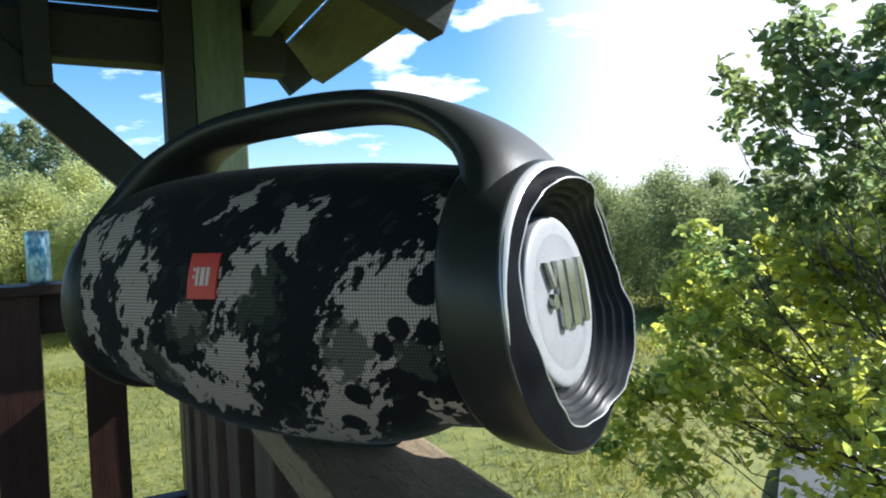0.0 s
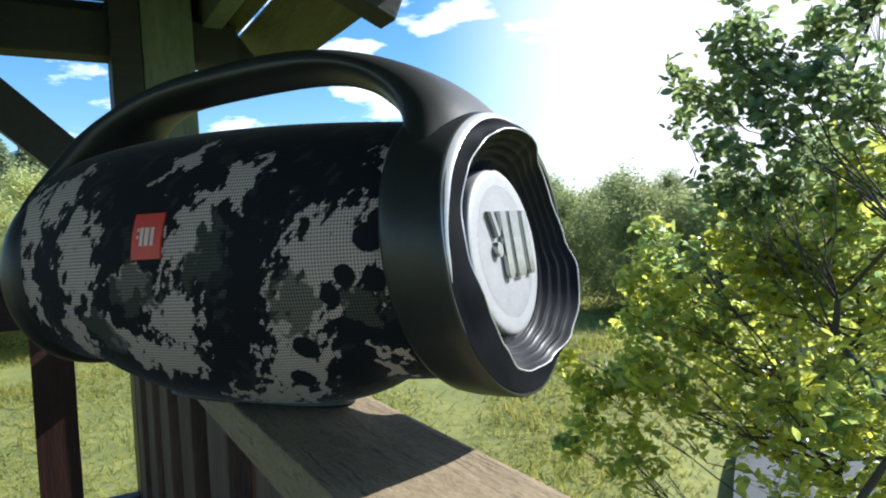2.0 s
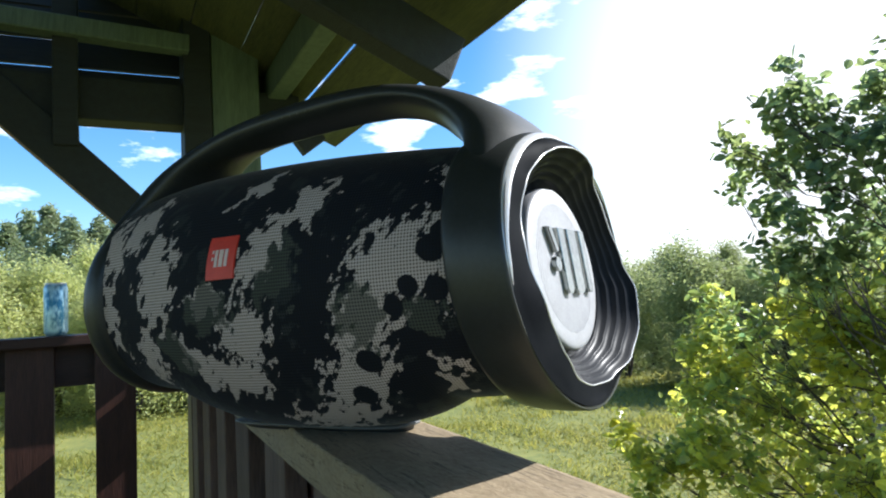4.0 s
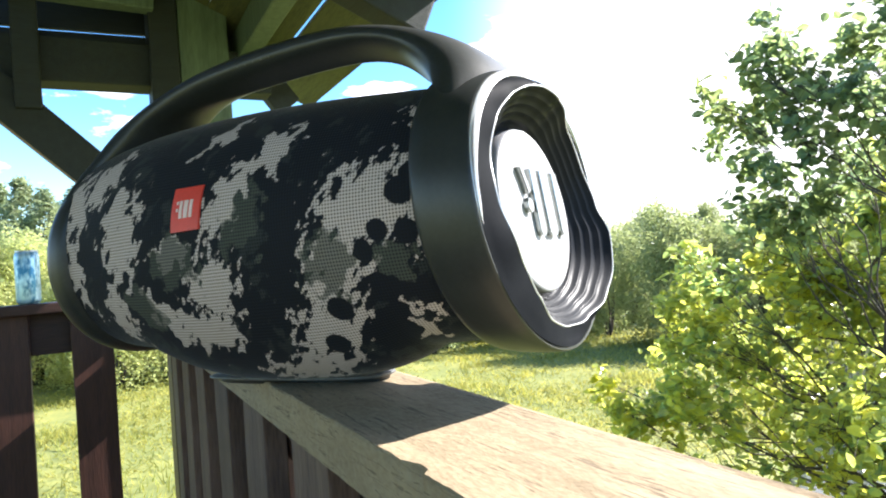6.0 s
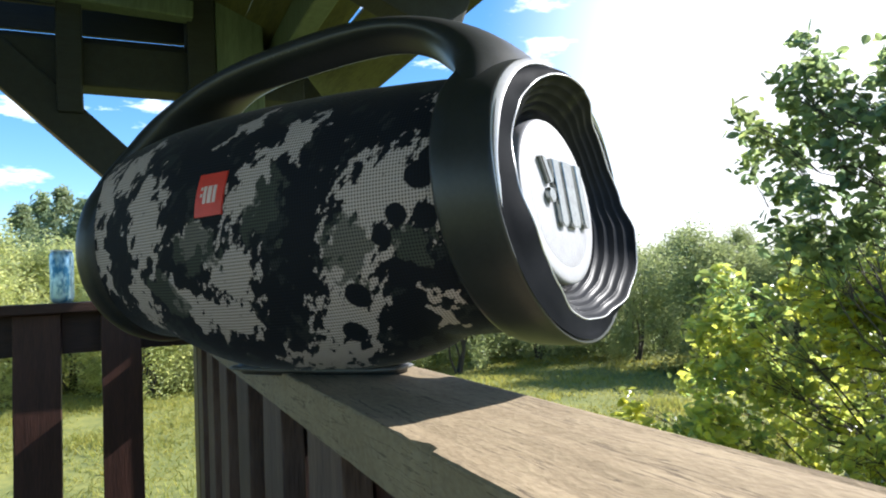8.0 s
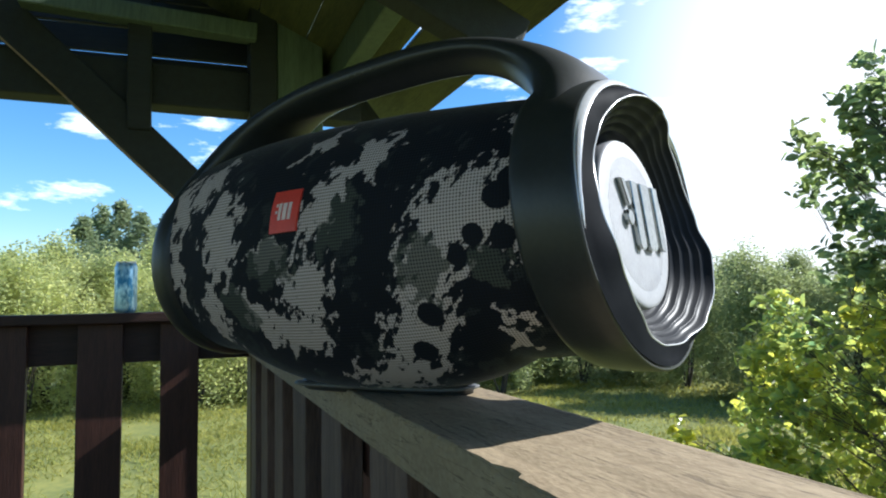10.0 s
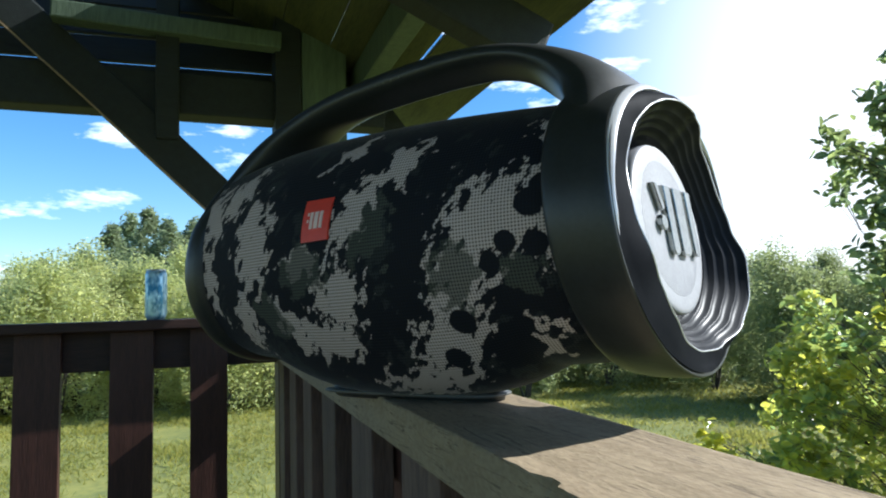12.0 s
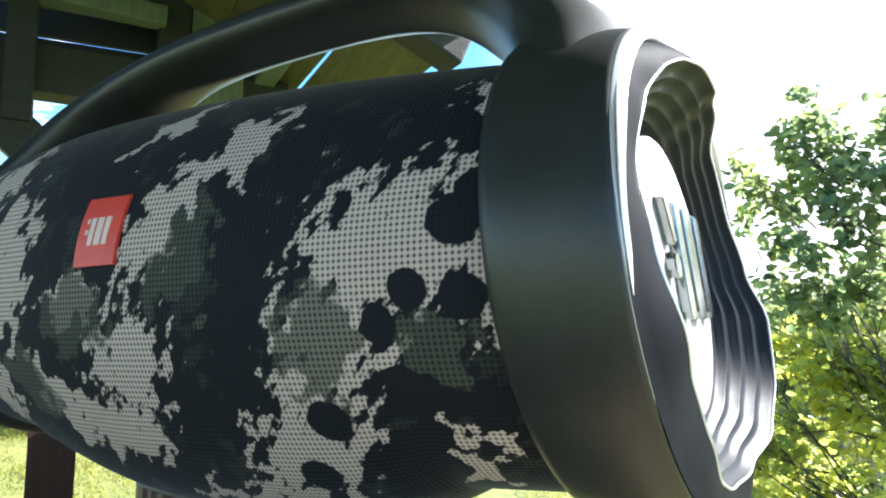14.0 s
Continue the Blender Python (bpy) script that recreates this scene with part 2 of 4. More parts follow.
def camouflage():
    """Mesh fabric: grey and olive splashes with ragged edges and dark spots on near-black, over a fine woven relief."""
    m = bpy.data.materials.new("camouflage_fabric")
    m.use_nodes = True
    t = m.node_tree
    b = t.nodes["Principled BSDF"]
    b.inputs["Roughness"].default_value = 0.8
    b.inputs["Specular IOR Level"].default_value = 0.18
    b.inputs["Sheen Weight"].default_value, b.inputs["Sheen Roughness"].default_value = 0.12, 0.3
    uv = t.nodes.new("ShaderNodeUVMap")

    def math_node(op, a, c, d=None):
        n = t.nodes.new("ShaderNodeMath")
        n.operation = op
        for k, q in enumerate((a, c, d)):
            if isinstance(q, (int, float)):
                n.inputs[k].default_value = q
            elif q is not None:
                t.links.new(q, n.inputs[k])
        return n.outputs[0]

    def noise_node(scale, detail, vec, key="Fac"):
        n = t.nodes.new("ShaderNodeTexNoise")
        n.inputs["Scale"].default_value, n.inputs["Detail"].default_value = scale, detail
        t.links.new(vec, n.inputs["Vector"])
        return n.outputs[key]

    def warp(amount, scale):
        n = noise_node(scale, 3, uv.outputs["UV"], "Color")
        v = t.nodes.new("ShaderNodeVectorMath")
        v.operation = "MULTIPLY_ADD"
        t.links.new(n, v.inputs[0])
        v.inputs[1].default_value = (amount, amount, 0)
        o = t.nodes.new("ShaderNodeVectorMath")
        o.operation = "ADD"
        o.inputs[1].default_value = (-amount / 2, -amount / 2, 0)
        t.links.new(uv.outputs["UV"], o.inputs[0])
        t.links.new(o.outputs[0], v.inputs[2])
        return v.outputs[0]

    def blobs(rows, vec):
        best = None
        for x, y, rx, ry, turn in rows:
            mp = t.nodes.new("ShaderNodeMapping")
            mp.vector_type = "TEXTURE"
            mp.inputs["Location"].default_value = (x, y, 0)
            mp.inputs["Rotation"].default_value = (0, 0, radians(turn))
            mp.inputs["Scale"].default_value = (rx * 2, ry * 2, 1)
            t.links.new(vec, mp.inputs["Vector"])
            g = t.nodes.new("ShaderNodeTexGradient")
            g.gradient_type = "SPHERICAL"
            t.links.new(mp.outputs[0], g.inputs["Vector"])
            best = g.outputs["Fac"] if best is None else math_node("MAXIMUM", best, g.outputs["Fac"])
        return best

    def edge(value, at, soft=0.03):
        r = t.nodes.new("ShaderNodeMapRange")
        r.inputs["From Min"].default_value, r.inputs["From Max"].default_value = at - soft, at + soft
        t.links.new(value, r.inputs["Value"])
        return r.outputs["Result"]

    rough_vec = warp(0.046, 70)
    fine_vec = warp(0.004, 160)
    # the print's ragged edges run slantwise
    parts = t.nodes.new("ShaderNodeSeparateXYZ")
    t.links.new(uv.outputs["UV"], parts.inputs[0])
    slant = t.nodes.new("ShaderNodeCombineXYZ")
    t.links.new(math_node("MULTIPLY", math_node("ADD", parts.outputs[0], parts.outputs[1]), 0.42), slant.inputs[0])
    t.links.new(math_node("MULTIPLY", math_node("SUBTRACT", parts.outputs[0], parts.outputs[1]), 0.95), slant.inputs[1])
    ragged = noise_node(125, 5, slant.outputs[0])
    large = noise_node(34, 3, uv.outputs["UV"])
    frayed = noise_node(300, 4, slant.outputs[0])
    grey_v = math_node("MULTIPLY_ADD", ragged, 1.30, math_node("MULTIPLY_ADD", frayed, 0.45, math_node("ADD", blobs(GREY, rough_vec), -0.885)))
    grey = edge(grey_v, 0.525)
    olive_v = math_node("MULTIPLY_ADD", ragged, -0.40, math_node("ADD", blobs(OLIVE, rough_vec), 0.20))
    olive = math_node("MULTIPLY", edge(olive_v, 0.46, 0.05), 0.80)
    faint = math_node("MULTIPLY", edge(math_node("MULTIPLY_ADD", large, 0.6, math_node("MULTIPLY", ragged, 0.4)), 0.565, 0.02), 0.45)
    black = edge(blobs(BLACK, fine_vec), 0.5, 0.02)
    # weave: staggered dots of two threads
    sep = t.nodes.new("ShaderNodeSeparateXYZ")
    t.links.new(uv.outputs["UV"], sep.inputs[0])
    k = 2 * math.pi / 0.0042
    sx = math_node("SINE", math_node("MULTIPLY", math_node("ADD", sep.outputs[0], sep.outputs[1]), k), 0)
    sy = math_node("SINE", math_node("MULTIPLY", math_node("SUBTRACT", sep.outputs[0], sep.outputs[1]), k), 0)
    weave = math_node("MULTIPLY_ADD", math_node("MULTIPLY", sx, sy), 0.5, 0.5)
    holes = edge(weave, 0.36, 0.20)

    def mix(fac, c1, c2):
        n = t.nodes.new("ShaderNodeMixRGB")
        t.links.new(fac, n.inputs["Fac"])
        for q, key in ((c1, "Color1"), (c2, "Color2")):
            if isinstance(q, tuple):
                n.inputs[key].default_value = (*q, 1)
            else:
                t.links.new(q, n.inputs[key])
        return n.outputs["Color"]

    ink = (0.0095, 0.0112, 0.0170)
    col = mix(faint, ink, (0.050, 0.058, 0.052))
    col = mix(grey, col, (0.56, 0.46, 0.425))
    col = mix(olive, col, (0.075, 0.082, 0.066))
    col = mix(black, col, ink)
    col = mix(math_node("MULTIPLY", math_node("SUBTRACT", 1.0, holes), 0.82), col, (0.008, 0.008, 0.010))
    t.links.new(col, b.inputs["Base Color"])
    bp = t.nodes.new("ShaderNodeBump")
    bp.inputs["Strength"].default_value = 0.35
    bp.inputs["Distance"].default_value = 0.0006
    t.links.new(weave, bp.inputs["Height"])
    t.links.new(bp.outputs["Normal"], b.inputs["Normal"])
    return m


# ---- mesh tools ----
def mesh_of(name, bm, material, smooth=False):
    me = bpy.data.meshes.new(name)
    bm.normal_update()
    bm.to_mesh(me)
    bm.free()
    me.materials.append(material)
    if smooth:
        for p in me.polygons:
            p.use_smooth = True
    return me


def part(name, bm, material, parent=None, label="", smooth=False):
    ob = new(name, mesh_of(name, bm, material, smooth))
    ob.parent = parent
    if label:
        tagged(ob, label)
    return ob


def thing(name, m, label, category, group="", kind=""):
    ob = new(name)
    ob.empty_display_size = 0.05
    ob.matrix_world = m
    return tagged(ob, label, category, group, kind)


def box(size, at=(0, 0, 0), bevel=0.003, m=None, bm=None, wear=0.0, cuts=0, seed=1):
    """A bevelled board; wear roughens it a little so that no two edges are alike. Adds to bm where one is given."""
    b = bmesh.new()
    bmesh.ops.create_cube(b, size=1)
    bmesh.ops.scale(b, vec=size, verts=b.verts)
    if cuts:
        axis = max(range(3), key=lambda k: size[k])
        es = [e for e in b.edges if abs((e.verts[0].co - e.verts[1].co)[axis]) > size[axis] * 0.9]
        bmesh.ops.subdivide_edges(b, edges=es, cuts=cuts, use_grid_fill=True)
    if bevel:
        es = [e for e in b.edges if len(e.link_faces) == 2 and e.calc_face_angle(0) > 0.5]
        bmesh.ops.bevel(b, geom=es, offset=bevel, segments=2, profile=0.6, affect="EDGES")
    if wear:
        for v in b.verts:
            v.co += noise.noise_vector(Vector(v.co) * 14 + Vector((seed * 7.3, seed, 0))) * wear
    bmesh.ops.transform(b, matrix=Matrix.Translation(at) @ (m or Matrix()), verts=b.verts)
    if bm is None:
        return b
    put = [bm.verts.new(v.co) for v in b.verts]
    b.verts.index_update()
    for f in b.faces:
        bm.faces.new([put[v.index] for v in f.verts])
    b.free()
    return bm


def loft(sections, closed_ends=True, wrap=True, uv=None):
    """Skin through rings of equally many points."""
    bm = bmesh.new()
    rings = [[bm.verts.new(p) for p in s] for s in sections]
    n = len(rings[0])
    layer = bm.loops.layers.uv.new("UVMap") if uv else None
    for i in range(len(rings) - 1):
        for j in range(n if wrap else n - 1):
            k = (j + 1) % n
            f = bm.faces.new((rings[i][j], rings[i][k], rings[i + 1][k], rings[i + 1][j]))
            if uv:
                for l, (a, b) in zip(f.loops, ((i, j), (i, j + 1), (i + 1, j + 1), (i + 1, j))):
                    l[layer].uv = uv(a, b)
    if closed_ends:
        bm.faces.new(rings[0])
        bm.faces.new(rings[-1][::-1])
    bmesh.ops.recalc_face_normals(bm, faces=bm.faces)
    return bm


def beam(name, a, b, size, material, parent, label="", seed=1, roll=0.0, bevel=0.004, wear=0.0015):
    """A squared timber from a to b; size: width and depth."""
    a, b = Vector(a), Vector(b)
    d = b - a
    q = d.to_track_quat("X", "Z").to_matrix().to_4x4() @ Matrix.Rotation(radians(roll), 4, "X")
    bm = box((d.length, size[0], size[1]), (0, 0, 0), bevel, wear=wear, cuts=6, seed=seed)
    ob = part(name, bm, material, parent, label)
    ob.matrix_local = Matrix.Translation((a + b) / 2) @ q
    return ob


def smooth_knots(knots, x):
    """Periodic cosine blend through (degrees, value) knots."""
    x %= 360
    for (a, va), (b, vb) in zip(knots, knots[1:] + [(knots[0][0] + 360, knots[0][1])]):
        for s in (0, 360):
            if a <= x + s <= b:
                f = (x + s - a) / (b - a)
                f = f * f * (3 - 2 * f)
                return va + (vb - va) * f
    return knots[0][1]


# ---- ground, water and sky-line ----
GROUND = -3.6
EYE_AT = Vector((0.25, -0.11, 0))


def ground_height(x, y):
    h = 0.25 * noise.noise(Vector((x * 0.08, y * 0.08, 0))) + 0.10 * noise.noise(Vector((x * 0.3, y * 0.3, 3)))
    d = stream_distance(x, y)
    return GROUND + h - 0.55 * max(0.0, 1 - (d / 2.0) ** 2) if d < 2.0 else GROUND + h


def stream_distance(x, y):
    """How far a place is from the middle of the stream, which runs past behind the tree."""
    mid = -5.0 - 0.60 * (y - 8.9) + 0.3 * math.sin(y * 0.5)
    return abs(x - mid) * 0.86 + max(0.0, 6.8 - y) + max(0.0, y - 35.5)


def polar(az, dist, z=0.0):
    return Vector((EYE_AT.x + dist * math.cos(radians(az)), EYE_AT.y + dist * math.sin(radians(az)), z))


bm = bmesh.new()
rows_of = []
for i in range(70):
    r = 0.6 * (1.135 ** i) if i else 0.0
    rows_of.append([bm.verts.new((r * math.cos(a), r * math.sin(a), ground_height(r * math.cos(a), r * math.sin(a)) if r < 150 else GROUND)) for a in [2 * math.pi * j / 120 for j in range(120)]])
for i in range(69):
    for j in range(120):
        k = (j + 1) % 120
        bm.faces.new((rows_of[i][j], rows_of[i + 1][j], rows_of[i + 1][k], rows_of[i][k]))
bmesh.ops.remove_doubles(bm, verts=bm.verts, dist=0.001)
ground = part("ground", bm, M_GROUND, smooth=True)
tagged(ground, "sunlit yellow-green summer meadow below the lookout", "ground", kind="structure")

bm = bmesh.new()
left, right = [], []
for i in range(60):
    y = 6.5 + i * 0.5
    mid = -5.0 - 0.60 * (y - 8.9) + 0.3 * math.sin(y * 0.5)
    left.append(bm.verts.new((mid - 1.1, y, GROUND - 0.16)))
    right.append(bm.verts.new((mid + 1.1, y, GROUND - 0.16)))
for i in range(59):
    bm.faces.new((left[i], right[i], right[i + 1], left[i + 1]))
tagged(part("water", bm, M_WATER), "still narrow stream reflecting the bright sky", "water", kind="structure")

# ---- the timber lookout ----
DECK = -0.62
# near railing: the handrail on which the loudspeaker stands
RAIL_W, RAIL_T = 0.088, 0.030
near_rail = thing("railing", pose(0, 0, 0), "weathered wooden balustrade with a chipped, sun-bleached handrail", "railing", "railings of the lookout")


def handrail():
    """A long plank with worn, chipped arrises and a few drying cracks."""
    bm = bmesh.new()
    nx = 620
    across = (0.0, 0.010, 0.030, 0.08, 0.17, 0.27, 0.37, 0.47, 0.57, 0.67, 0.77, 0.87, 0.95, 0.99, 1.0)
    ny = len(across) - 1
    x0, x1 = -1.33, 1.15
    top = []
    for i in range(nx + 1):
        x = x0 + (x1 - x0) * i / nx
        ch = max(0.0, noise.noise(Vector((x * 60, 0.3, 0))) - 0.15) * 0.0030 + max(0.0, noise.noise(Vector((x * 240, 7, 0)))) * 0.0008
        if -0.010 < x < 0.010:      # splintered notch
            ch += 0.0040 * max(0.0, 1 + 1.2 * noise.noise(Vector((x * 420, 0, 0))))
        row = []
        for j, f in enumerate(across):
            y = f * RAIL_W + 0.0012 * noise.noise(Vector((x * 9, f * 3, 2)))
            y += ch * (1.0, 0.9, 0.5)[j] if j < 3 else 0.0
            z = 0.0008 * noise.noise(Vector((x * 3, f * 40, 5))) - 0.0014 * max(0, noise.noise(Vector((x * 5, f * 75, 8))))
            z += 0.003 * f
            if j in (0, ny):
                z -= 0.0010
            row.append(bm.verts.new((x, y, z)))
        low = [bm.verts.new((x, RAIL_W, -RAIL_T)), bm.verts.new((x, 0.001 + 0.4 * ch, -RAIL_T)), bm.verts.new((x, 0.4 * ch, -0.007 - 0.6 * ch))]
        top.append(row + low)
    n = len(top[0])
    for i in range(nx):
        for j in range(n):
            k = (j + 1) % n
            bm.faces.new((top[i][j], top[i + 1][j], top[i + 1][k], top[i][k]))
    bm.faces.new(top[0])
    bm.faces.new(top[-1][::-1])
    bmesh.ops.recalc_face_normals(bm, faces=bm.faces)
    return bm


part("handrail", handrail(), M_RAIL, near_rail, "sun-bleached grey-brown plank with chipped edge")
for i in range(12):
    x = -1.23 + 0.20 * i
    h = 0.46
    ob = part("baluster", box((0.095, 0.022, h), (0, 0, 0), 0.002, wear=0.0012, cuts=4, seed=i), M_OLD, near_rail)
    ob.matrix_local = pose(x, 0.030, -RAIL_T - h / 2 + 0.001)
for i in range(12):
    ob = part("back_board", box((0.118, 0.016, 0.43), (0, 0, 0), 0.002, wear=0.0012, cuts=4, seed=50 + i), M_BROWN, near_rail, "dark brown board behind the gap")
    ob.matrix_local = pose(-1.13 + 0.20 * i, 0.083, -RAIL_T - 0.216)
beam("top_batten", (-1.33, 0.058, -0.065), (1.15, 0.058, -0.065), (0.030, 0.065), M_BROWN, near_rail)
beam("bottom_rail", (-1.33, 0.060, -0.46), (1.15, 0.060, -0.46), (0.030, 0.06), M_BROWN, near_rail)

part("paint_drip", box((0.0035, 0.0010, 0.013), (0.064, -0.0003, -0.015), 0.0004, wear=0.0010, cuts=4, seed=4), mat("old_paint", (0.5, 0.47, 0.40), 0.8, scale=120), near_rail, "pale drip of old paint")

# far railing, across the end
far_rail = thing("railing", pose(0, 0, 0), "dark brown stained wooden balustrade across the end", "railing", "railings of the lookout")
FX = -1.33
part("handrail", box((0.105, 1.75, 0.021), (FX, -0.85, 0.0455), 0.003, wear=0.0015, cuts=10, seed=3), M_BROWN_X, far_rail)
part("apron_board", box((0.022, 1.72, 0.085), (FX - 0.030, -0.84, -0.008), 0.002, wear=0.0012, cuts=8, seed=5), M_BROWN_X, far_rail)
for i in range(9):
    y = -0.128 - 0.176 * i + (0.020 if i else 0.0)
    ob = part("baluster", box((0.022, 0.085 if i else 0.078, 0.50), (0, 0, 0), 0.002, wear=0.0014, cuts=4, seed=20 + i), M_BROWN, far_rail)
    ob.matrix_local = pose(FX - 0.006, y, 0.034 - 0.25, 0.4 * math.sin(i * 5), 0, 0)
part("bottom_rail", box((0.045, 1.72, 0.060), (FX - 0.02, -0.84, -0.47), 0.003, wear=0.0015, cuts=8, seed=7), M_BROWN_X, far_rail)

# corner post: a green squared post with a darker one beside it
post = thing("corner_post", pose(FX - 0.015, 0.05, DECK), "green-stained squared timber corner post with a darker timber beside it", "post")
part("green_post", box((0.10, 0.106, 1.43), (-0.012, 0.083, 1.33), 0.004, wear=0.0015, cuts=8, seed=11), M_GREEN, post)
part("dark_post", box((0.10, 0.060, 1.40), (-0.006, -0.002, 1.30), 0.004, wear=0.0015, cuts=8, seed=12), M_BEAM, post, "almost black timber")
part("post_foot", box((0.10, 0.100, 0.615), (-0.014, 0.080, 0.3075), 0.004, wear=0.0015, cuts=6, seed=13), M_OLD, post, "weathered brown lower length of the post")
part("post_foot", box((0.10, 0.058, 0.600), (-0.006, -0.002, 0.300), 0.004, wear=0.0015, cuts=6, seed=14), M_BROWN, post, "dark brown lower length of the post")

# roof frame
frame_top = thing("roof_frame", pose(0, 0, 0), "dark green timber roof frame with a diagonal brace", "roof frame")
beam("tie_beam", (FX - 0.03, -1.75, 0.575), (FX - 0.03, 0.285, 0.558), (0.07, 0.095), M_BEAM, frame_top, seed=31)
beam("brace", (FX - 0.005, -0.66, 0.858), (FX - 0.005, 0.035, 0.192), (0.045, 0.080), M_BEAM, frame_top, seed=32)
# thin pale strip that stands in for sun along the brace's edge
beam("worn_edge", (FX + 0.0165, -0.66 - 0.0283, 0.858 - 0.0295), (FX + 0.0165, 0.035 - 0.0283, 0.192 - 0.0295), (0.004, 0.004), M_RAIL, frame_top, "pale strip for the sunlit edge of the brace", seed=36)
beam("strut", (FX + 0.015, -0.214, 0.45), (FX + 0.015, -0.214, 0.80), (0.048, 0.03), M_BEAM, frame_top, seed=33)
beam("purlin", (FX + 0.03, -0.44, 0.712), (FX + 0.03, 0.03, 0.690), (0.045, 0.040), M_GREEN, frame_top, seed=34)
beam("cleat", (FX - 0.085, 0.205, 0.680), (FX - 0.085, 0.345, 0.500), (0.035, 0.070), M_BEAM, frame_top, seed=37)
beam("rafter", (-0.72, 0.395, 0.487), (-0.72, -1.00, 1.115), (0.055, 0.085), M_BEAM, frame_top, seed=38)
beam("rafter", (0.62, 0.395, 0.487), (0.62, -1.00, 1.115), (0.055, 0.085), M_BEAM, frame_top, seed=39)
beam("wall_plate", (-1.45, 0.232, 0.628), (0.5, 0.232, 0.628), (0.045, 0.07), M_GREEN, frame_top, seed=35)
for x, y, z in ((1.15, 0.145, 0.66), (1.15, -1.80, 0.83), (-1.36, -1.80, 0.83)):
    beam("post", (x, y, DECK), (x, y, z), (0.10, 0.10), M_GREEN, frame_top, seed=41)
ringed = []
for k in range(5):
    a = 2 * math.pi * k / 4
    ringed.append([(0.004 * math.sin(a), (0.020 + 0.0055 * math.cos(a)) * math.cos(2 * math.pi * q / 20), (0.020 + 0.0055 * math.cos(a)) * math.sin(2 * math.pi * q / 20)) for q in range(20)])
ob = part("steel_eye", loft(ringed, closed_ends=False), M_RUBBER, frame_top, "dark round metal eye", smooth=True)
ob.matrix_local = pose(FX - 0.084, 0.012, 0.775)
bmb = bmesh.new()
bmesh.ops.create_cone(bmb, cap_ends=True, segments=10, radius1=0.006, radius2=0.004, depth=0.006)
ob = part("screw", bmb, M_STEEL, frame_top, "bright screw head")
ob.matrix_local = pose(FX + 0.025, -0.224, 0.505, 0, 90, 0)

# boarding of the gable end, above the tie beam
gable = thing("gable_boarding", pose(0, 0, 0), "dark horizontal boards with thin gaps of daylight", "boarding")
zs = [0.60, 0.664, 0.727, 0.80, 0.88, 0.96, 1.05, 1.14, 1.23, 1.32]
for i, (a, b) in enumerate(zip(zs, zs[1:])):
    reach = 0.30
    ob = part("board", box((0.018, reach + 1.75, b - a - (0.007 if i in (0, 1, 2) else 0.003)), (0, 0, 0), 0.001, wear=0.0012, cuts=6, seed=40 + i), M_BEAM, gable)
    ob.matrix_local = pose(FX - 0.10, (reach - 1.75) / 2, (a + b) / 2 - 0.012, 0.5, 0, 0)

# the roof: boards along the eave, rising inwards
roof = thing("roof", pose(0, 0, 0), "sloping roof of olive-green overlapping boards with open joints", "roof")
SLOPE = math.atan(0.45)
ys = [0.475, 0.325, 0.255, 0.15, 0.04, -0.07, -0.18, -0.30, -0.42, -0.54, -0.66, -0.78, -0.90, -1.02]
for i, (a, b) in enumerate(zip(ys, ys[1:])):
    w = (a - b) / math.cos(SLOPE) - (0.014 if i == 0 else 0.002)
    # x1 runs on unseen over the deck, to shut out open sky
    x0, x1 = (-1.62 if i < 2 else -1.418 if i < 6 else -1.05), 1.25
    ob = part("board", box((x1 - x0, w, 0.018), (0, 0, 0), 0.002, wear=0.0014, cuts=10, seed=60 + i), M_ROOF, roof)
    ymid = (a + b) / 2
    ob.matrix_local = Matrix.Translation(((x0 + x1) / 2, ymid, 0.56 + 0.45 * (0.475 - ymid))) @ Matrix.Rotation(-SLOPE, 4, "X")

# unseen other slope behind the ridge, added to shade the deck from open sky
for i in range(10):
    w = 0.125 / math.cos(SLOPE)
    ob = part("board", box((2.6, w - 0.002, 0.018), (0, 0, 0), 0.002, wear=0.0014, cuts=8, seed=80 + i), M_ROOF, roof)
    ymid = -1.085 - 0.125 * i
    ob.matrix_local = Matrix.Translation((-0.05, ymid, 1.205 + 0.45 * (ymid + 1.02))) @ Matrix.Rotation(SLOPE, 4, "X")

# deck under all
deck = thing("deck", pose(0, 0, DECK), "brown timber deck boards of the lookout", "deck", kind="structure")
for i in range(16):
    ob = part("plank", box((2.7, 0.112, 0.028), (0, 0, 0), 0.003), M_BROWN, deck)
    ob.matrix_local = pose(-0.15, 0.02 - 0.117 * i, -0.014)
for x in (-1.35, 1.0):
    for y in (0.03, -1.7):
        ob = part("stilt", box((0.12, 0.12, 3.2), (0, 0, 0), 0.005), M_BROWN, deck)
        ob.matrix_local = pose(x, y, -0.03 - 1.6)

# rough plank seat that butts against the inside of the near railing
seat_thing = thing("bench", pose(0, 0, 0), "rough split-log bench against the inside of the railing", "bench")
part("seat_plank", box((0.085, 0.62, 0.045), (-0.255, -0.325, -0.125), 0.008, wear=0.005, cuts=14, seed=91), M_RAIL, seat_thing)
for y in (-0.10, -0.56):
    part("leg", box((0.06, 0.06, 0.48), (-0.265, y, -0.385), 0.004, wear=0.002, cuts=3, seed=92), M_BROWN, seat_thing)

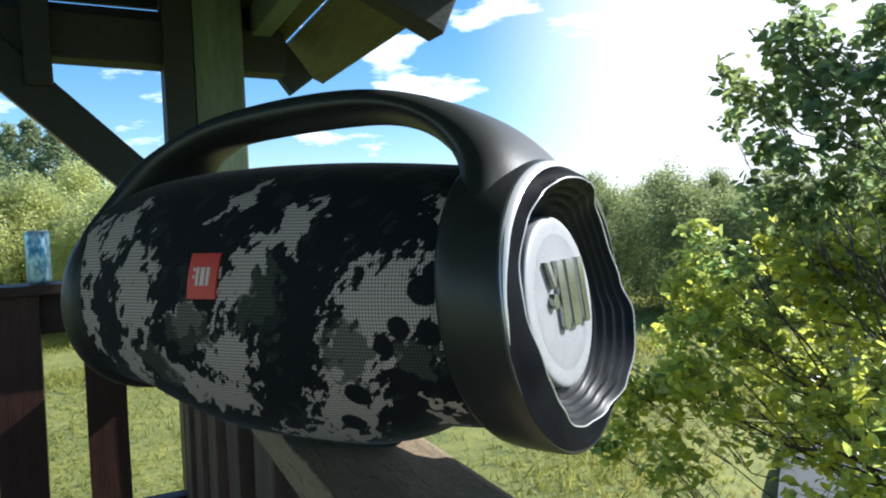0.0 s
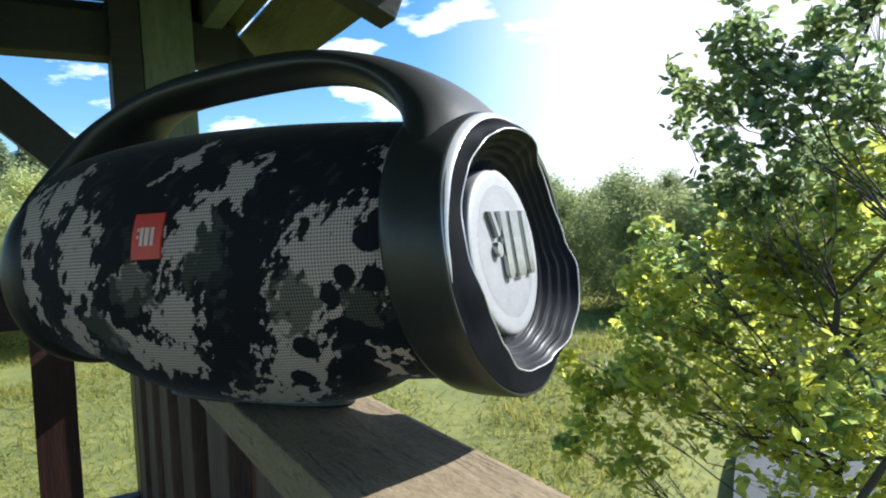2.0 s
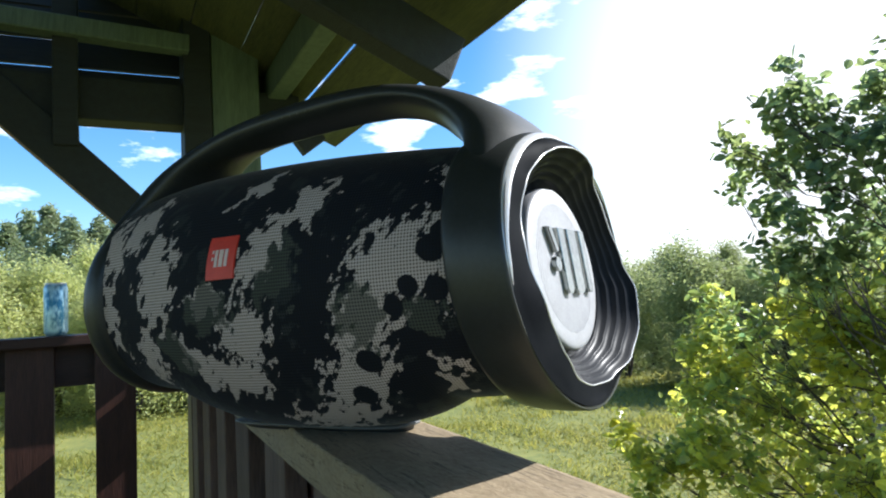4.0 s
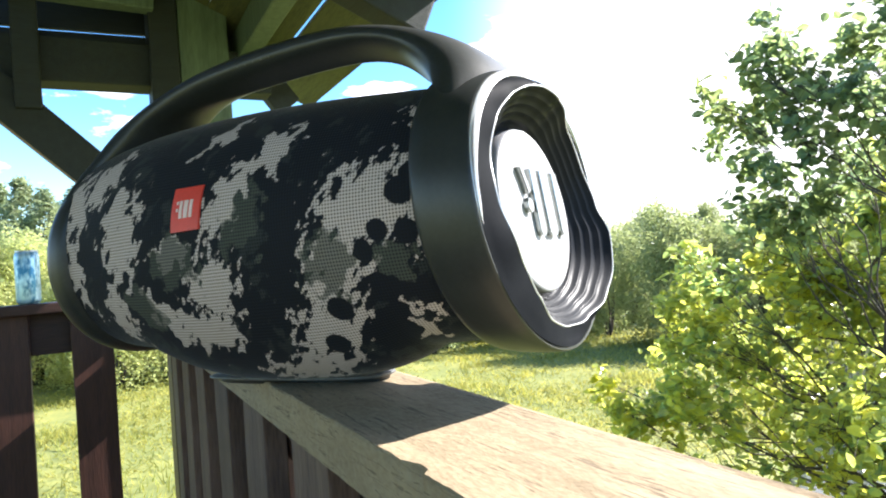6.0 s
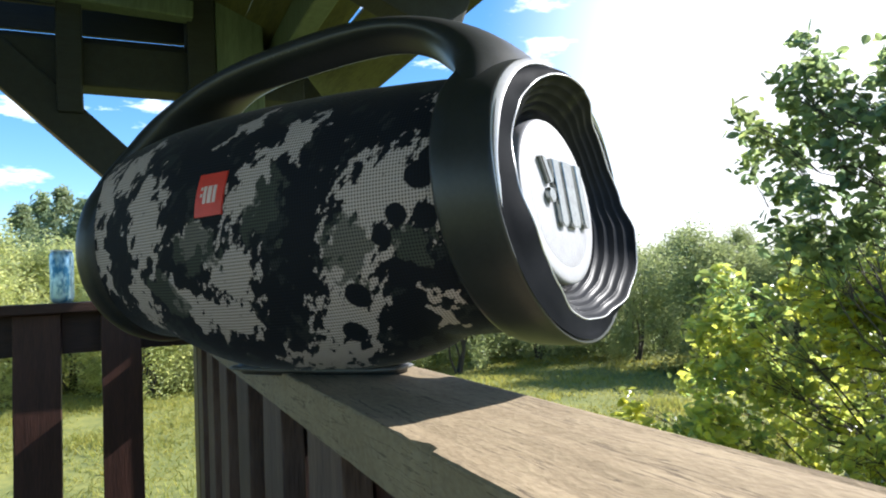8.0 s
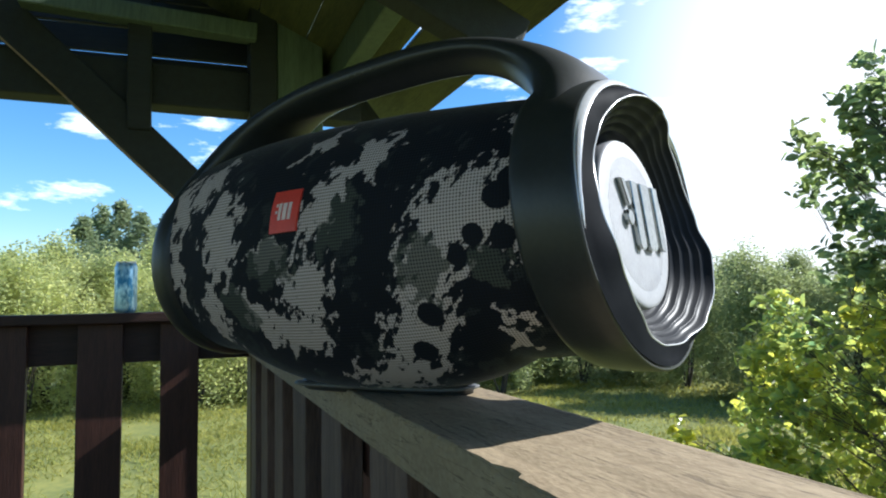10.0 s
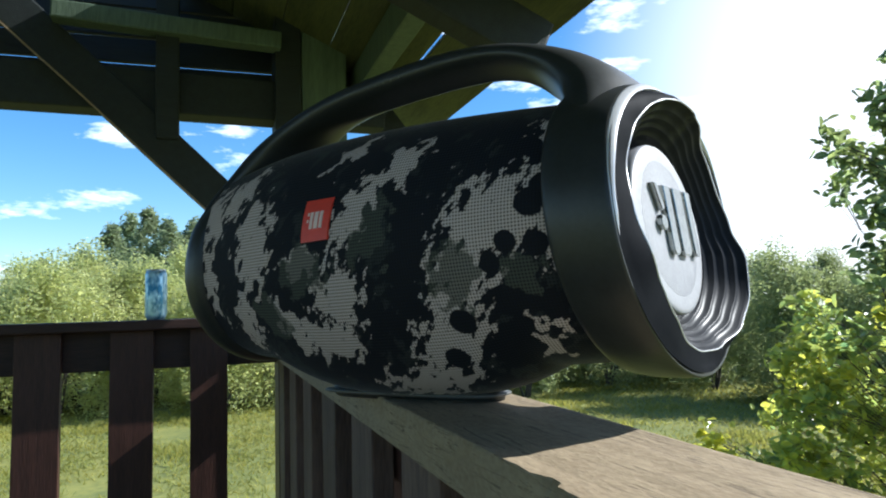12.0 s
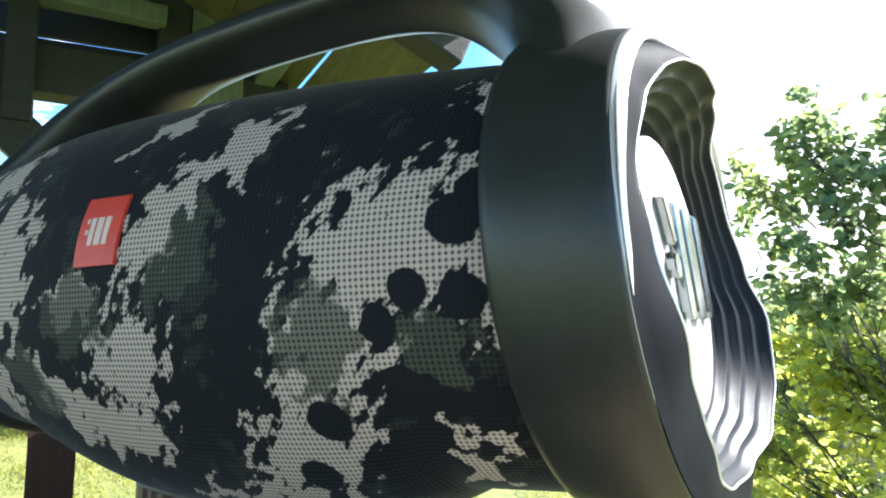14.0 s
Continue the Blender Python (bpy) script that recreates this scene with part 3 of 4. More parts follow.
# slim can on the far rail
can = thing("drink_can", pose(FX + 0.005, -0.236, 0.0565), "slim blue patterned drink can on the railing", "can")
bm = loft([[(r * math.cos(a), r * math.sin(a), z) for a in [2 * math.pi * k / 28 for k in range(28)]] for r, z in ((0.017, 0), (0.0215, 0.006), (0.0222, 0.010), (0.0222, 0.096), (0.0195, 0.105))])
part("body", bm, M_CAN, can, smooth=True)
bm = loft([[(r * math.cos(a), r * math.sin(a), z) for a in [2 * math.pi * k / 28 for k in range(28)]] for r, z in ((0.0195, 0.1045), (0.0200, 0.1075), (0.0192, 0.1080), (0.0178, 0.1045), (0.002, 0.1043))])
part("lid", bm, M_ALU, can, smooth=True)
bm = bmesh.new()
bmesh.ops.create_cone(bm, cap_ends=True, segments=12, radius1=0.006, radius2=0.006, depth=0.001)
part("pull_tab", bm, M_ALU, can).location = (0.004, 0, 0.1055)


# ---- the loudspeaker ----
speaker = thing("portable_speaker", pose(-0.2338, 0.0221, -0.0015, 0, 0, 32) @ pose(0, 0, 0, 0, -1.5, 0), "large black portable speaker with camouflage fabric, on the handrail", "speaker")
AX = 0.110                # height of the barrel's axis
TAPER = 0.036             # the barrel is a little fuller towards its far end


def body_ring(x, n=96):
    """One cross-section of the fabric barrel: round, flatter towards the foot in the middle."""
    t = abs(x) / 0.168
    r = 0.0845 - (0.0045 if x < 0 else 0.004) * t ** 2.4
    full = TAPER * (0.057 - x)
    side = min(full, 0.0040) - 0.06 * max(0.0, -0.10 - x)
    foot = max(0.0, 1 - (abs(x) / 0.125) ** 4)
    out = []
    for k in range(n):
        a = 2 * math.pi * k / n
        y, z = -math.cos(a) * (r + side) * 0.965, math.sin(a) * (r + full * (1 if a < math.pi else 0.4 - 0.9 * min(1.0, max(0.0, (-0.02 - x) / 0.12))))
        if y > 0 and z > 0:
            y, z = y * 1.07, z * (1 + 0.03 * y / r)
        if z > 0:
            z *= 1 + 0.085 * max(0.0, 1 - t * t) * (z / r) ** 2
        if a < math.pi / 2:         # fuller shoulder towards the far end
            k2 = 1 + 0.05 * math.sin(2 * a) * max(0.0, min(1.0, (0.10 - x) / 0.2))
            y, z = y * k2, z * k2
        if z < 0:
            z *= 1 + 0.215 * foot * (abs(z) / r) ** 2.5
        out.append((x, y, AX + z))
    return out


xs = [-0.1645 + 0.334 * i / 60 for i in range(61)]
bm = loft([body_ring(x) for x in xs], uv=lambda i, j: (xs[i], (j if j <= 48 else j - 96) * 2 * math.pi / 96 * 0.083))
M_FABRIC = camouflage()
fabric = part("fabric_barrel", bm, M_FABRIC, speaker, "black, grey and olive camouflage mesh fabric", smooth=True)


# the guard's rim by degrees round the end (0 towards the front, 90 up): its radius, and its wave along the axis
RIM = [(0, .0695), (20, .0672), (40, .0680), (60, .0680), (75, .0682), (90, .0675), (105, .0680), (120, .0740), (140, .0760), (160, .0748), (180, .0765), (195, .0818),
       (210, .0838), (230, .0800), (250, .0764), (270, .0738), (290, .0728), (310, .0686), (325, .0655), (340, .0685)]
WAVE = [(0, -.0096), (20, -.0122), (40, -.0097), (60, -.0062), (75, -.002), (90, .001), (105, .001), (120, -.003), (140, -.0100), (160, -.0102), (180, -.0075), (195, -.0025),
        (210, -.0030), (230, -.0050), (250, -.0105), (270, -.0125), (290, -.0113), (310, -.0090), (325, -.0090), (340, -.0065)]
PROUD = [(0, .62), (25, .9), (45, 1), (90, 1), (135, .9), (165, .5), (190, .1), (215, 0), (270, 0), (325, 0), (345, .25)]
DISC_Y, DISC_Z, DISC_R = 0.0027, -0.0036, 0.0498
BADGE = [[(-0.024, 0.0205), (-0.0185, 0.0205), (-0.0130, 0.0065), (-0.0175, 0.0050)],
         [(-0.0215, 0.000), (-0.0190, 0.0025), (-0.0155, 0.0025), (-0.0130, 0.000), (-0.0130, -0.0035), (-0.0155, -0.006), (-0.0190, -0.006), (-0.0215, -0.0035)]]
BADGE += [[(c - w, 0.0205), (c + w, 0.0205), (c + w, -0.017), (c + w - 0.002, -0.0195), (c - w + 0.002, -0.0195), (c - w, -0.017)] for c, w in ((-0.0050, 0.0045), (0.0115, 0.0068), (0.0290, 0.0042))]


def end_oval(x, r, n=128):
    """A ring of the end band: swollen towards the front, sunk under the handle's root at the top as it nears the end."""
    sink = min(1.0, max(0.0, (x - 0.168) / 0.030))
    out = []
    for k in range(n):
        a = 2 * math.pi * k / n
        c, q = math.cos(a), math.sin(a)
        ry = r * (1.030 if c > 0 else 0.985)
        rz = r * 1.018 * (1 - 0.105 * sink * q if q > 0 else 1)
        y, z = -c * ry, q * rz
        out.append((x - 0.09 * z + 0.02 * y, y, AX + z))
    return out


def end_cap(side):
    """Band, wavy guard with stepped ribs, radiator disc and badge of one end; side: +1 or -1."""
    def seat(bm):
        if side < 0:
            for v in bm.verts:
                v.co = (-0.157 - (v.co.x - 0.163) * 0.46, v.co.y * 0.955, AX + (v.co.z - AX) * (1.01 if v.co.z > AX else 0.91))
            bmesh.ops.reverse_faces(bm, faces=bm.faces)
        return bm

    bands = [(0.163, .0780), (0.1655, .0828), (0.169, .0846), (0.178, .0860), (0.192, .0864), (0.2015, .0862), (0.2030, .0856), (0.2032, .0850), (0.2028, .0838), (0.2026, .0790)]
    part("end_band", seat(loft([end_oval(x, r) for x, r in bands], closed_ends=False)), M_RUBBER, speaker, smooth=True)
    trim = [(0.2018, .0848), (0.2030, .0857), (0.2036, .0856), (0.2066, .0822), (0.2067, .0817), (0.2045, .0810)]
    secs = [end_oval(x, r) for x, r in trim]
    # the chamfer stands proud over the top and dies into the band below
    proud = [max(0.04, smooth_knots(PROUD, 360 * k / 128)) for k in range(128)]
    secs = [[Vector(q).lerp(Vector(p), f) for q, p, f in zip(secs[0], sec, proud)] for sec in secs]
    part("trim_ring", seat(loft(secs, closed_ends=False)), M_TRIM, speaker, "glossy chamfered ring", smooth=True)

    n = 180
    rim = []
    for k in range(n):
        d = 360 * k / n
        r = smooth_knots(RIM, d)
        y, z = -math.cos(radians(d)) * r, math.sin(radians(d)) * r
        rim.append(Vector((0.2150 + smooth_knots(WAVE, d) - 0.103 * z + 0.013 * y, y, AX + z)))
    base = [Vector(p) for p in end_oval(0.2042, 0.0812, n)]
    well = [Vector((0.1880 - 0.107 * DISC_R * math.sin(2 * math.pi * k / n), DISC_Y - math.cos(2 * math.pi * k / n) * 0.0515, AX + DISC_Z + math.sin(2 * math.pi * k / n) * 0.0515)) for k in range(n)]

    def outside(f, out=0.0):
        """From the trim ring (0) up to the rim (1), bellied outwards by out."""
        ring = []
        for p, q in zip(base, rim):
            v = p.lerp(q, f)
            e = Vector((0, q.y, q.z - AX)).normalized()
            ring.append(v + e * out)
        return ring

    def inside(across, along):
        """From the rim (1) in to the disc's well (0), across the axis and along it."""
        return [Vector((w.x + (q.x - w.x) * along, w.y + (q.y - w.y) * across, w.z + (q.z - w.z) * across)) for w, q in zip(well, rim)]

    rings = [outside(-0.25), outside(0.0), outside(0.18, 0.0008), outside(0.45, 0.0018), outside(0.75, 0.0018), outside(0.93, 0.0010), outside(1.0, 0.0003)]
    part("guard_wall", seat(loft(rings, closed_ends=False)), M_WALL, speaker, "matt black outer wall of the guard", smooth=True)
    rings = [outside(1.0, 0.0003), inside(0.985, 1.0), inside(0.965, 0.975)]
    for i in range(5):
        g, x = 0.955 - 0.185 * i, 0.96 - 0.185 * i
        rings += [inside(g, x), inside(g - 0.02, x - 0.015), inside(g - 0.055, x - 0.115), inside(g - 0.165, x - 0.175)]
    rings += [inside(0.0, 0.02), inside(-0.12, -0.05)]
    part("radiator_guard", seat(loft(rings, closed_ends=False)), M_GUARD, speaker, "ribbed dark plastic guard with a wavy rim", smooth=True)
    # pale tube laid along the rim for the light it catches
    lip = []
    for k in range(6):
        a = 2 * math.pi * k / 5
        lip.append([q + Vector((0.00055 * math.sin(a), 0, 0)) + Vector((0, q.y, q.z - AX)).normalized() * 0.0005 * math.cos(a) for q in inside(0.992, 1.0)])
    part("rim_lip", seat(loft(lip, closed_ends=False)), M_TRIM, speaker, "thin pale highlight added along the guard rim", smooth=True)

    def face(x, r, m=72):
        return [(x - 0.107 * math.sin(2 * math.pi * k / m) * r, DISC_Y - math.cos(2 * math.pi * k / m) * r, AX + DISC_Z + math.sin(2 * math.pi * k / m) * r) for k in range(m)]

    prof = [(0.178, .0498), (0.1935, .0498), (0.1948, .0495), (0.1955, .0487), (0.1959, .0470), (0.1960, .0440), (0.1961, .0300), (0.1961, .0150), (0.1962, .001)]
    disc = part("passive_radiator", seat(loft([face(x, r) for x, r in prof], closed_ends=True)), M_DISC, speaker, "silver grooved radiator disc", smooth=True)

    def on_face(bm):
        for v in bm.verts:
            v.co = (v.co.x - 0.107 * v.co.z, v.co.y + DISC_Y, v.co.z + AX + DISC_Z)
        return seat(bm)

    bm = bmesh.new()
    for i in range(-18, 19):
        c = i * 0.0021
        h = math.sqrt(max(0.0, 0.0395 ** 2 - c * c))
        box((0.0004, 2 * h, 0.0007), (0, 0, 0), 0, m=Matrix.Rotation(radians(58), 4, "X") @ Matrix.Translation((0.1960, 0, c)), bm=bm)
    part("groove", on_face(bm), M_DISC, disc)
    # raised badge of plain chrome shapes
    for shape in BADGE:
        bm = bmesh.new()
        low = [bm.verts.new((0.1950, y * side, z + 0.0036)) for y, z in shape]
        top = [bm.verts.new((0.1996, y * side, z + 0.0036)) for y, z in shape]
        bm.faces.new(top)
        for k in range(len(low)):
            q = (k + 1) % len(low)
            bm.faces.new((low[k], low[q], top[q], top[k]))
        bmesh.ops.recalc_face_normals(bm, faces=bm.faces)
        edges = [e for e in bm.edges if e.verts[0] in top and e.verts[1] in top]
        bmesh.ops.bevel(bm, geom=edges, offset=0.0005, segments=2, affect="EDGES")
        part("badge_piece", on_face(bm), M_CHROME, disc, "raised chrome badge piece")


end_cap(1)
end_cap(-1)


def handle():
    """The carrying arch: wide where it grows out of the end bands, slim across the top."""
    half = [  # x, z of the outer side; x, z of the inner side; half width
        (0.1965, 0.132, 0.164, 0.130, 0.0815), (0.1938, 0.164, 0.160, 0.161, 0.0690), (0.1908, 0.189, 0.146, 0.184, 0.0510), (0.173, 0.2090, 0.132, 0.199, 0.0420),
        (0.147, 0.2245, 0.120, 0.2120, 0.034), (0.117, 0.2370, 0.103, 0.2210, 0.028), (0.084, 0.2465, 0.080, 0.2265, 0.024), (0.046, 0.2515, 0.046, 0.2285, 0.022), (0.0, 0.2530, 0.0, 0.2290, 0.021)]
    st = half + [(-min(a, 0.168 + 0.3 * (a - 0.168)) if a > 0.168 else -a, b, -c, d, e) for a, b, c, d, e in half[-2::-1]]
    secs = []
    for xo, zo, xi, zi, w in st:
        slope, root = min(1.0, max(0.0, (zi - 0.17) / 0.03)), 0.0
        if xo < -0.04:
            root = min(1.0, (-0.04 - xo) / 0.06)
            zo += 0.004 * root
            slope *= 1 - root
        if zi > 0.195:
            zi -= 0.0025
        o, i = Vector((xo, 0, zo)), Vector((xi, 0, zi))
        mid, up = (o + i) / 2, (o - i) / 2
        ring = []
        for k in range(32):
            a = 2 * math.pi * k / 32
            c, s = math.cos(a), math.sin(a)
            e = 0.62
            yy = w * math.copysign(abs(c) ** e, c)
            hh = math.copysign(abs(s) ** e, s)
            if s < 0:               # the grip's sides slope in under it
                yy *= 1 + (0.95 if c < 0 else 0.80) * s * slope
            elif zo > 0.17:         # and the far root narrows upwards
                yy *= 1 - 0.42 * root * s
            p = mid + up * hh * (1 - 0.12 * abs(c)) + Vector((0, yy, 0))
            # the root straddles the round end band and leaves its bowl open
            p.z = max(p.z, AX + 0.0765 * math.sqrt(max(0.0, 1 - (yy / 0.0848) ** 2)))
            ring.append(p)
        secs.append(ring)
    return loft(secs)


bm = handle()
hd = part("handle", bm, M_RUBBER, speaker, "matt black arched carrying handle", smooth=True)
sub = hd.modifiers.new("round", "SUBSURF")
sub.levels = sub.render_levels = 2
bm = bmesh.new()
for i in range(14):
    x = -0.058 + 0.0080 * i
    box((0.0020, 0.0016, 0.0105), (0, 0, 0), 0.0005, m=Matrix.Translation((x, -0.0166, 0.2372)) @ Matrix.Rotation(radians(54), 4, "X") @ Matrix.Rotation(radians(-20), 4, "Y"), bm=bm)
tagged(part("grip_rib", bm, M_RIM, hd), kind="stuff")

# the foot: a low base under the belly
def slab(rows, cy):
    return loft([[(-0.020 + math.copysign(abs(math.cos(a)) ** 0.6, math.cos(a)) * rx, cy + math.copysign(abs(math.sin(a)) ** 0.6, math.sin(a)) * ry, z) for a in [2 * math.pi * k / 64 for k in range(64)]] for rx, ry, z in rows])


part("foot", slab(((0.080, 0.013, 0.0005), (0.083, 0.015, 0.002), (0.084, 0.016, 0.009)), 0.016), M_RUBBER, speaker, smooth=True)
part("foot_rim", slab(((0.086, 0.0215, 0.0052), (0.088, 0.0232, 0.0060), (0.088, 0.0232, 0.0072), (0.086, 0.0220, 0.0078)), 0.0135), M_RIM, speaker, "pale glossy rim of the foot", smooth=True)

# red woven tag with plain pale marks
def on_barrel(x, a, lift):
    """A place on the barrel's front, at an angle above its middle, lifted off the fabric."""
    t = abs(x) / 0.168
    full = TAPER * (0.057 - x)
    r = 0.0845 - (0.0045 if x < 0 else 0.004) * t ** 2.4
    k2 = 1 + 0.05 * math.sin(2 * max(0.0, a)) * max(0.0, min(1.0, (0.10 - x) / 0.2))
    return (x, -math.cos(a) * ((r + min(full, 0.0040)) * 0.965 * k2 + lift), AX + math.sin(a) * (r + full) * k2)


def patch(x0, x1, z0, z1, lift, lean=0.0, n=8):
    bm = bmesh.new()
    g = []
    for i in range(n + 1):
        for j in range(n + 1):
            zz = z0 + (z1 - z0) * j / n
            x = x0 + (x1 - x0) * i / n + lean * (zz - AX)
            g.append(bm.verts.new(on_barrel(x, math.asin((zz - AX) / 0.0845), lift)))
    for i in range(n):
        for j in range(n):
            k = i * (n + 1) + j
            bm.faces.new((g[k], g[k + n + 1], g[k + n + 2], g[k + 1]))
    geom = bmesh.ops.extrude_face_region(bm, geom=list(bm.faces))
    for v in geom["geom"]:
        if isinstance(v, bmesh.types.BMVert):
            v.co.y += 0.0016
    bmesh.ops.recalc_face_normals(bm, faces=bm.faces)
    return bm


TX0, TX1, TZ0, TZ1 = -0.0255, 0.0000, 0.1165, 0.1437
tag = part("tag", patch(TX0, TX1, TZ0, TZ1, 0.0014, 0.07), M_RED, speaker, "small square red tag")
for a, b, c, d in ((0.19, 0.25, 0.62, 0.69), (0.19, 0.25, 0.46, 0.53), (0.30, 0.40, 0.30, 0.70), (0.46, 0.60, 0.30, 0.70), (0.66, 0.76, 0.30, 0.70)):
    lx, lz = TX1 - TX0, TZ1 - TZ0
    part("printed_mark", patch(TX0 + a * lx, TX0 + b * lx, TZ0 + c * lz, TZ0 + d * lz, 0.0020, 0.07, 2), M_PALE, tag)


# ---- plants ----
def leaf_quads(bm, places, size, rng, droop=0.5, long=1.25, oval_leaf=False):
    """Folded leaves turned every way: pointed ones of two triangles, or rounder ones of four quads' outline."""
    for p in places:
        s = size * rng.uniform(0.65, 1.25)
        e = Euler((rng.gauss(0, 0.7), rng.gauss(0, 0.7), rng.uniform(0, 6.3)))
        m = Matrix.Translation(p) @ e.to_matrix().to_4x4()
        if oval_leaf:
            pts = ((0, -0.62, 0), (0.30, -0.30, 0.09), (0.40, 0.08, 0.12), (0.22, 0.46, 0.05), (0, 0.62, -0.08), (-0.22, 0.46, 0.05), (-0.40, 0.08, 0.12), (-0.30, -0.30, 0.09))
            v = [bm.verts.new(m @ (Vector(q) * s)) for q in pts]
            bm.faces.new((v[0], v[1], v[2], v[3], v[4]))
            bm.faces.new((v[0], v[4], v[5], v[6], v[7]))
            continue
        a = bm.verts.new(m @ Vector((0, -s * 0.5 * long, 0)))
        b = bm.verts.new(m @ Vector((s * 0.42, 0, s * 0.12)))
        c = bm.verts.new(m @ Vector((0, s * 0.5 * long, -s * 0.1 * droop)))
        d = bm.verts.new(m @ Vector((-s * 0.42, 0, s * 0.12)))
        bm.faces.new((a, b, c))
        bm.faces.new((a, c, d))


def limb(bm, a, b, ra, rb, rng, seg=5, sides=6):
    """A slightly crooked tapering limb from a to b. Returns its points."""
    a, b = Vector(a), Vector(b)
    pts = []
    side = (b - a).length * 0.05
    for i in range(seg + 1):
        f = i / seg
        p = a.lerp(b, f)
        if 0 < i < seg:
            p = p + Vector((rng.uniform(-side, side), rng.uniform(-side, side), rng.uniform(-side, side)))
        pts.append(p)
    d = (b - a).normalized()
    u = d.orthogonal().normalized()
    v = d.cross(u)
    rings = []
    for i, p in enumerate(pts):
        r = ra + (rb - ra) * i / seg
        rings.append([bm.verts.new(p + (u * math.cos(2 * math.pi * k / sides) + v * math.sin(2 * math.pi * k / sides)) * r) for k in range(sides)])
    for i in range(seg):
        for k in range(sides):
            q = (k + 1) % sides
            bm.faces.new((rings[i][k], rings[i][q], rings[i + 1][q], rings[i + 1][k]))
    return pts


# boughs of the upper crown: bearing in degrees, height of the tip, size of its tuft
BOUGHS = [(129.5, .93, .09), (129.7, .68, .08), (128.4, .80, .11), (126.3, 1.12, .14), (124.0, 1.16, .14), (124.9, .98, .19), (122.5, .96, .15), (126.6, .76, .15),
          (124.4, .74, .18), (127.3, .49, .11), (125.6, .36, .17), (122.4, .58, .18), (119.8, 1.15, .18), (119.6, .80, .20), (125.8, 1.40, .05), (127.8, .20, .14),
          (125.0, .12, .17), (122.2, .26, .17), (119.6, .42, .20), (117.5, 1.3, .25), (117.0, .7, .3)]


# low sprays on the near side of the leafy tree: bearing, height of the tip, size
SPRAYS = [(140.6, -.78, .08), (139.7, -.95, .13), (137.6, -1.08, .16), (135.7, -.72, .11), (136.0, -1.02, .17), (134.6, -.82, .19), (134.0, -.28, .17), (133.0, -.03, .15), (134.4, -.52, .17),
          (132.4, -.45, .21), (132.8, -.95, .23), (138.6, -1.30, .18), (135.6, -1.42, .24), (131.2, -.15, .19), (140.2, -1.42, .12), (130.0, -.62, .25)]


def near_tree():
    """The leafy young tree beside the lookout: one leader, many rising limbs, twigs with leaves."""
    rng = random.Random(7)
    foot = polar(119.0, 5.0, GROUND - 0.05)
    tree = thing("tree", Matrix.Translation(foot), "leafy yellow-green young tree in bright sun", "tree")
    wood, places = bmesh.new(), []
    top = 4.1
    leader = limb(wood, (0, 0, 0), (0.05, 0.1, top), 0.042, 0.005, rng, 14, 8)
    for i in range(150):
        f = 0.15 + 0.84 * rng.random() ** 1.05
        z = f * top
        base = leader[min(13, int(f * 14))].lerp(leader[min(14, int(f * 14) + 1)], (f * 14) % 1)
        reach = float(np.interp(f + 0.05, (0.17, 0.50, 0.63, 0.79, 0.88, 1.0), (1.6, 1.70, 1.46, 1.20, 0.9, 0.4))) * rng.uniform(0.45, 1.02)
        a = rng.uniform(0, 2 * math.pi)
        tip = base + Vector((math.cos(a) * reach, math.sin(a) * reach, reach * rng.uniform(0.15, 0.75)))
        pts = limb(wood, base, tip, 0.004 + 0.016 * (1 - f), 0.002, rng, 5, 5)
        n = int(10 + 16 * reach)
        for k in range(n):
            g = rng.uniform(0.25, 1.05)
            q = pts[min(4, int(g * 5))].lerp(pts[min(5, int(g * 5) + 1)], min(1, (g * 5) % 1))
            tw = q + Vector((rng.gauss(0, 0.13), rng.gauss(0, 0.13), rng.gauss(0.02, 0.11)))
            limb(wood, q, tw, 0.0022, 0.001, rng, 1, 3)
            for _ in range(rng.randint(3, 6)):
                places.append(q.lerp(tw, rng.uniform(0.3, 1.1)) + Vector((rng.gauss(0, 0.03), rng.gauss(0, 0.03), rng.gauss(0, 0.03))))
    for az, z, r in SPRAYS:
        tip = polar(az - 0.8, 4.5 + rng.uniform(-0.25, 0.25), z) - foot
        pts = limb(wood, leader[max(1, int((tip.z - 0.9) / top * 14))], tip, 0.009, 0.002, rng, 6, 5)
        for k in range(int(520 * r * r) + 4):
            d = Vector((rng.gauss(0, 1), rng.gauss(0, 1), rng.gauss(0, 1))).normalized() * r * rng.random() ** 0.5
            limb(wood, pts[rng.choice((4, 5, 6))], tip + d, 0.002, 0.001, rng, 2, 3)
            for _ in range(rng.randint(4, 8)):
                places.append(tip + d + Vector((rng.gauss(0, 0.036), rng.gauss(0, 0.036), rng.gauss(0, 0.036))))
    part("trunk", wood, M_BARK, tree)
    leaves = bmesh.new()
    leaf_quads(leaves, places, 0.060, rng, oval_leaf=True)
    tagged(part("crown", leaves, M_LEAF, tree), kind="stuff")


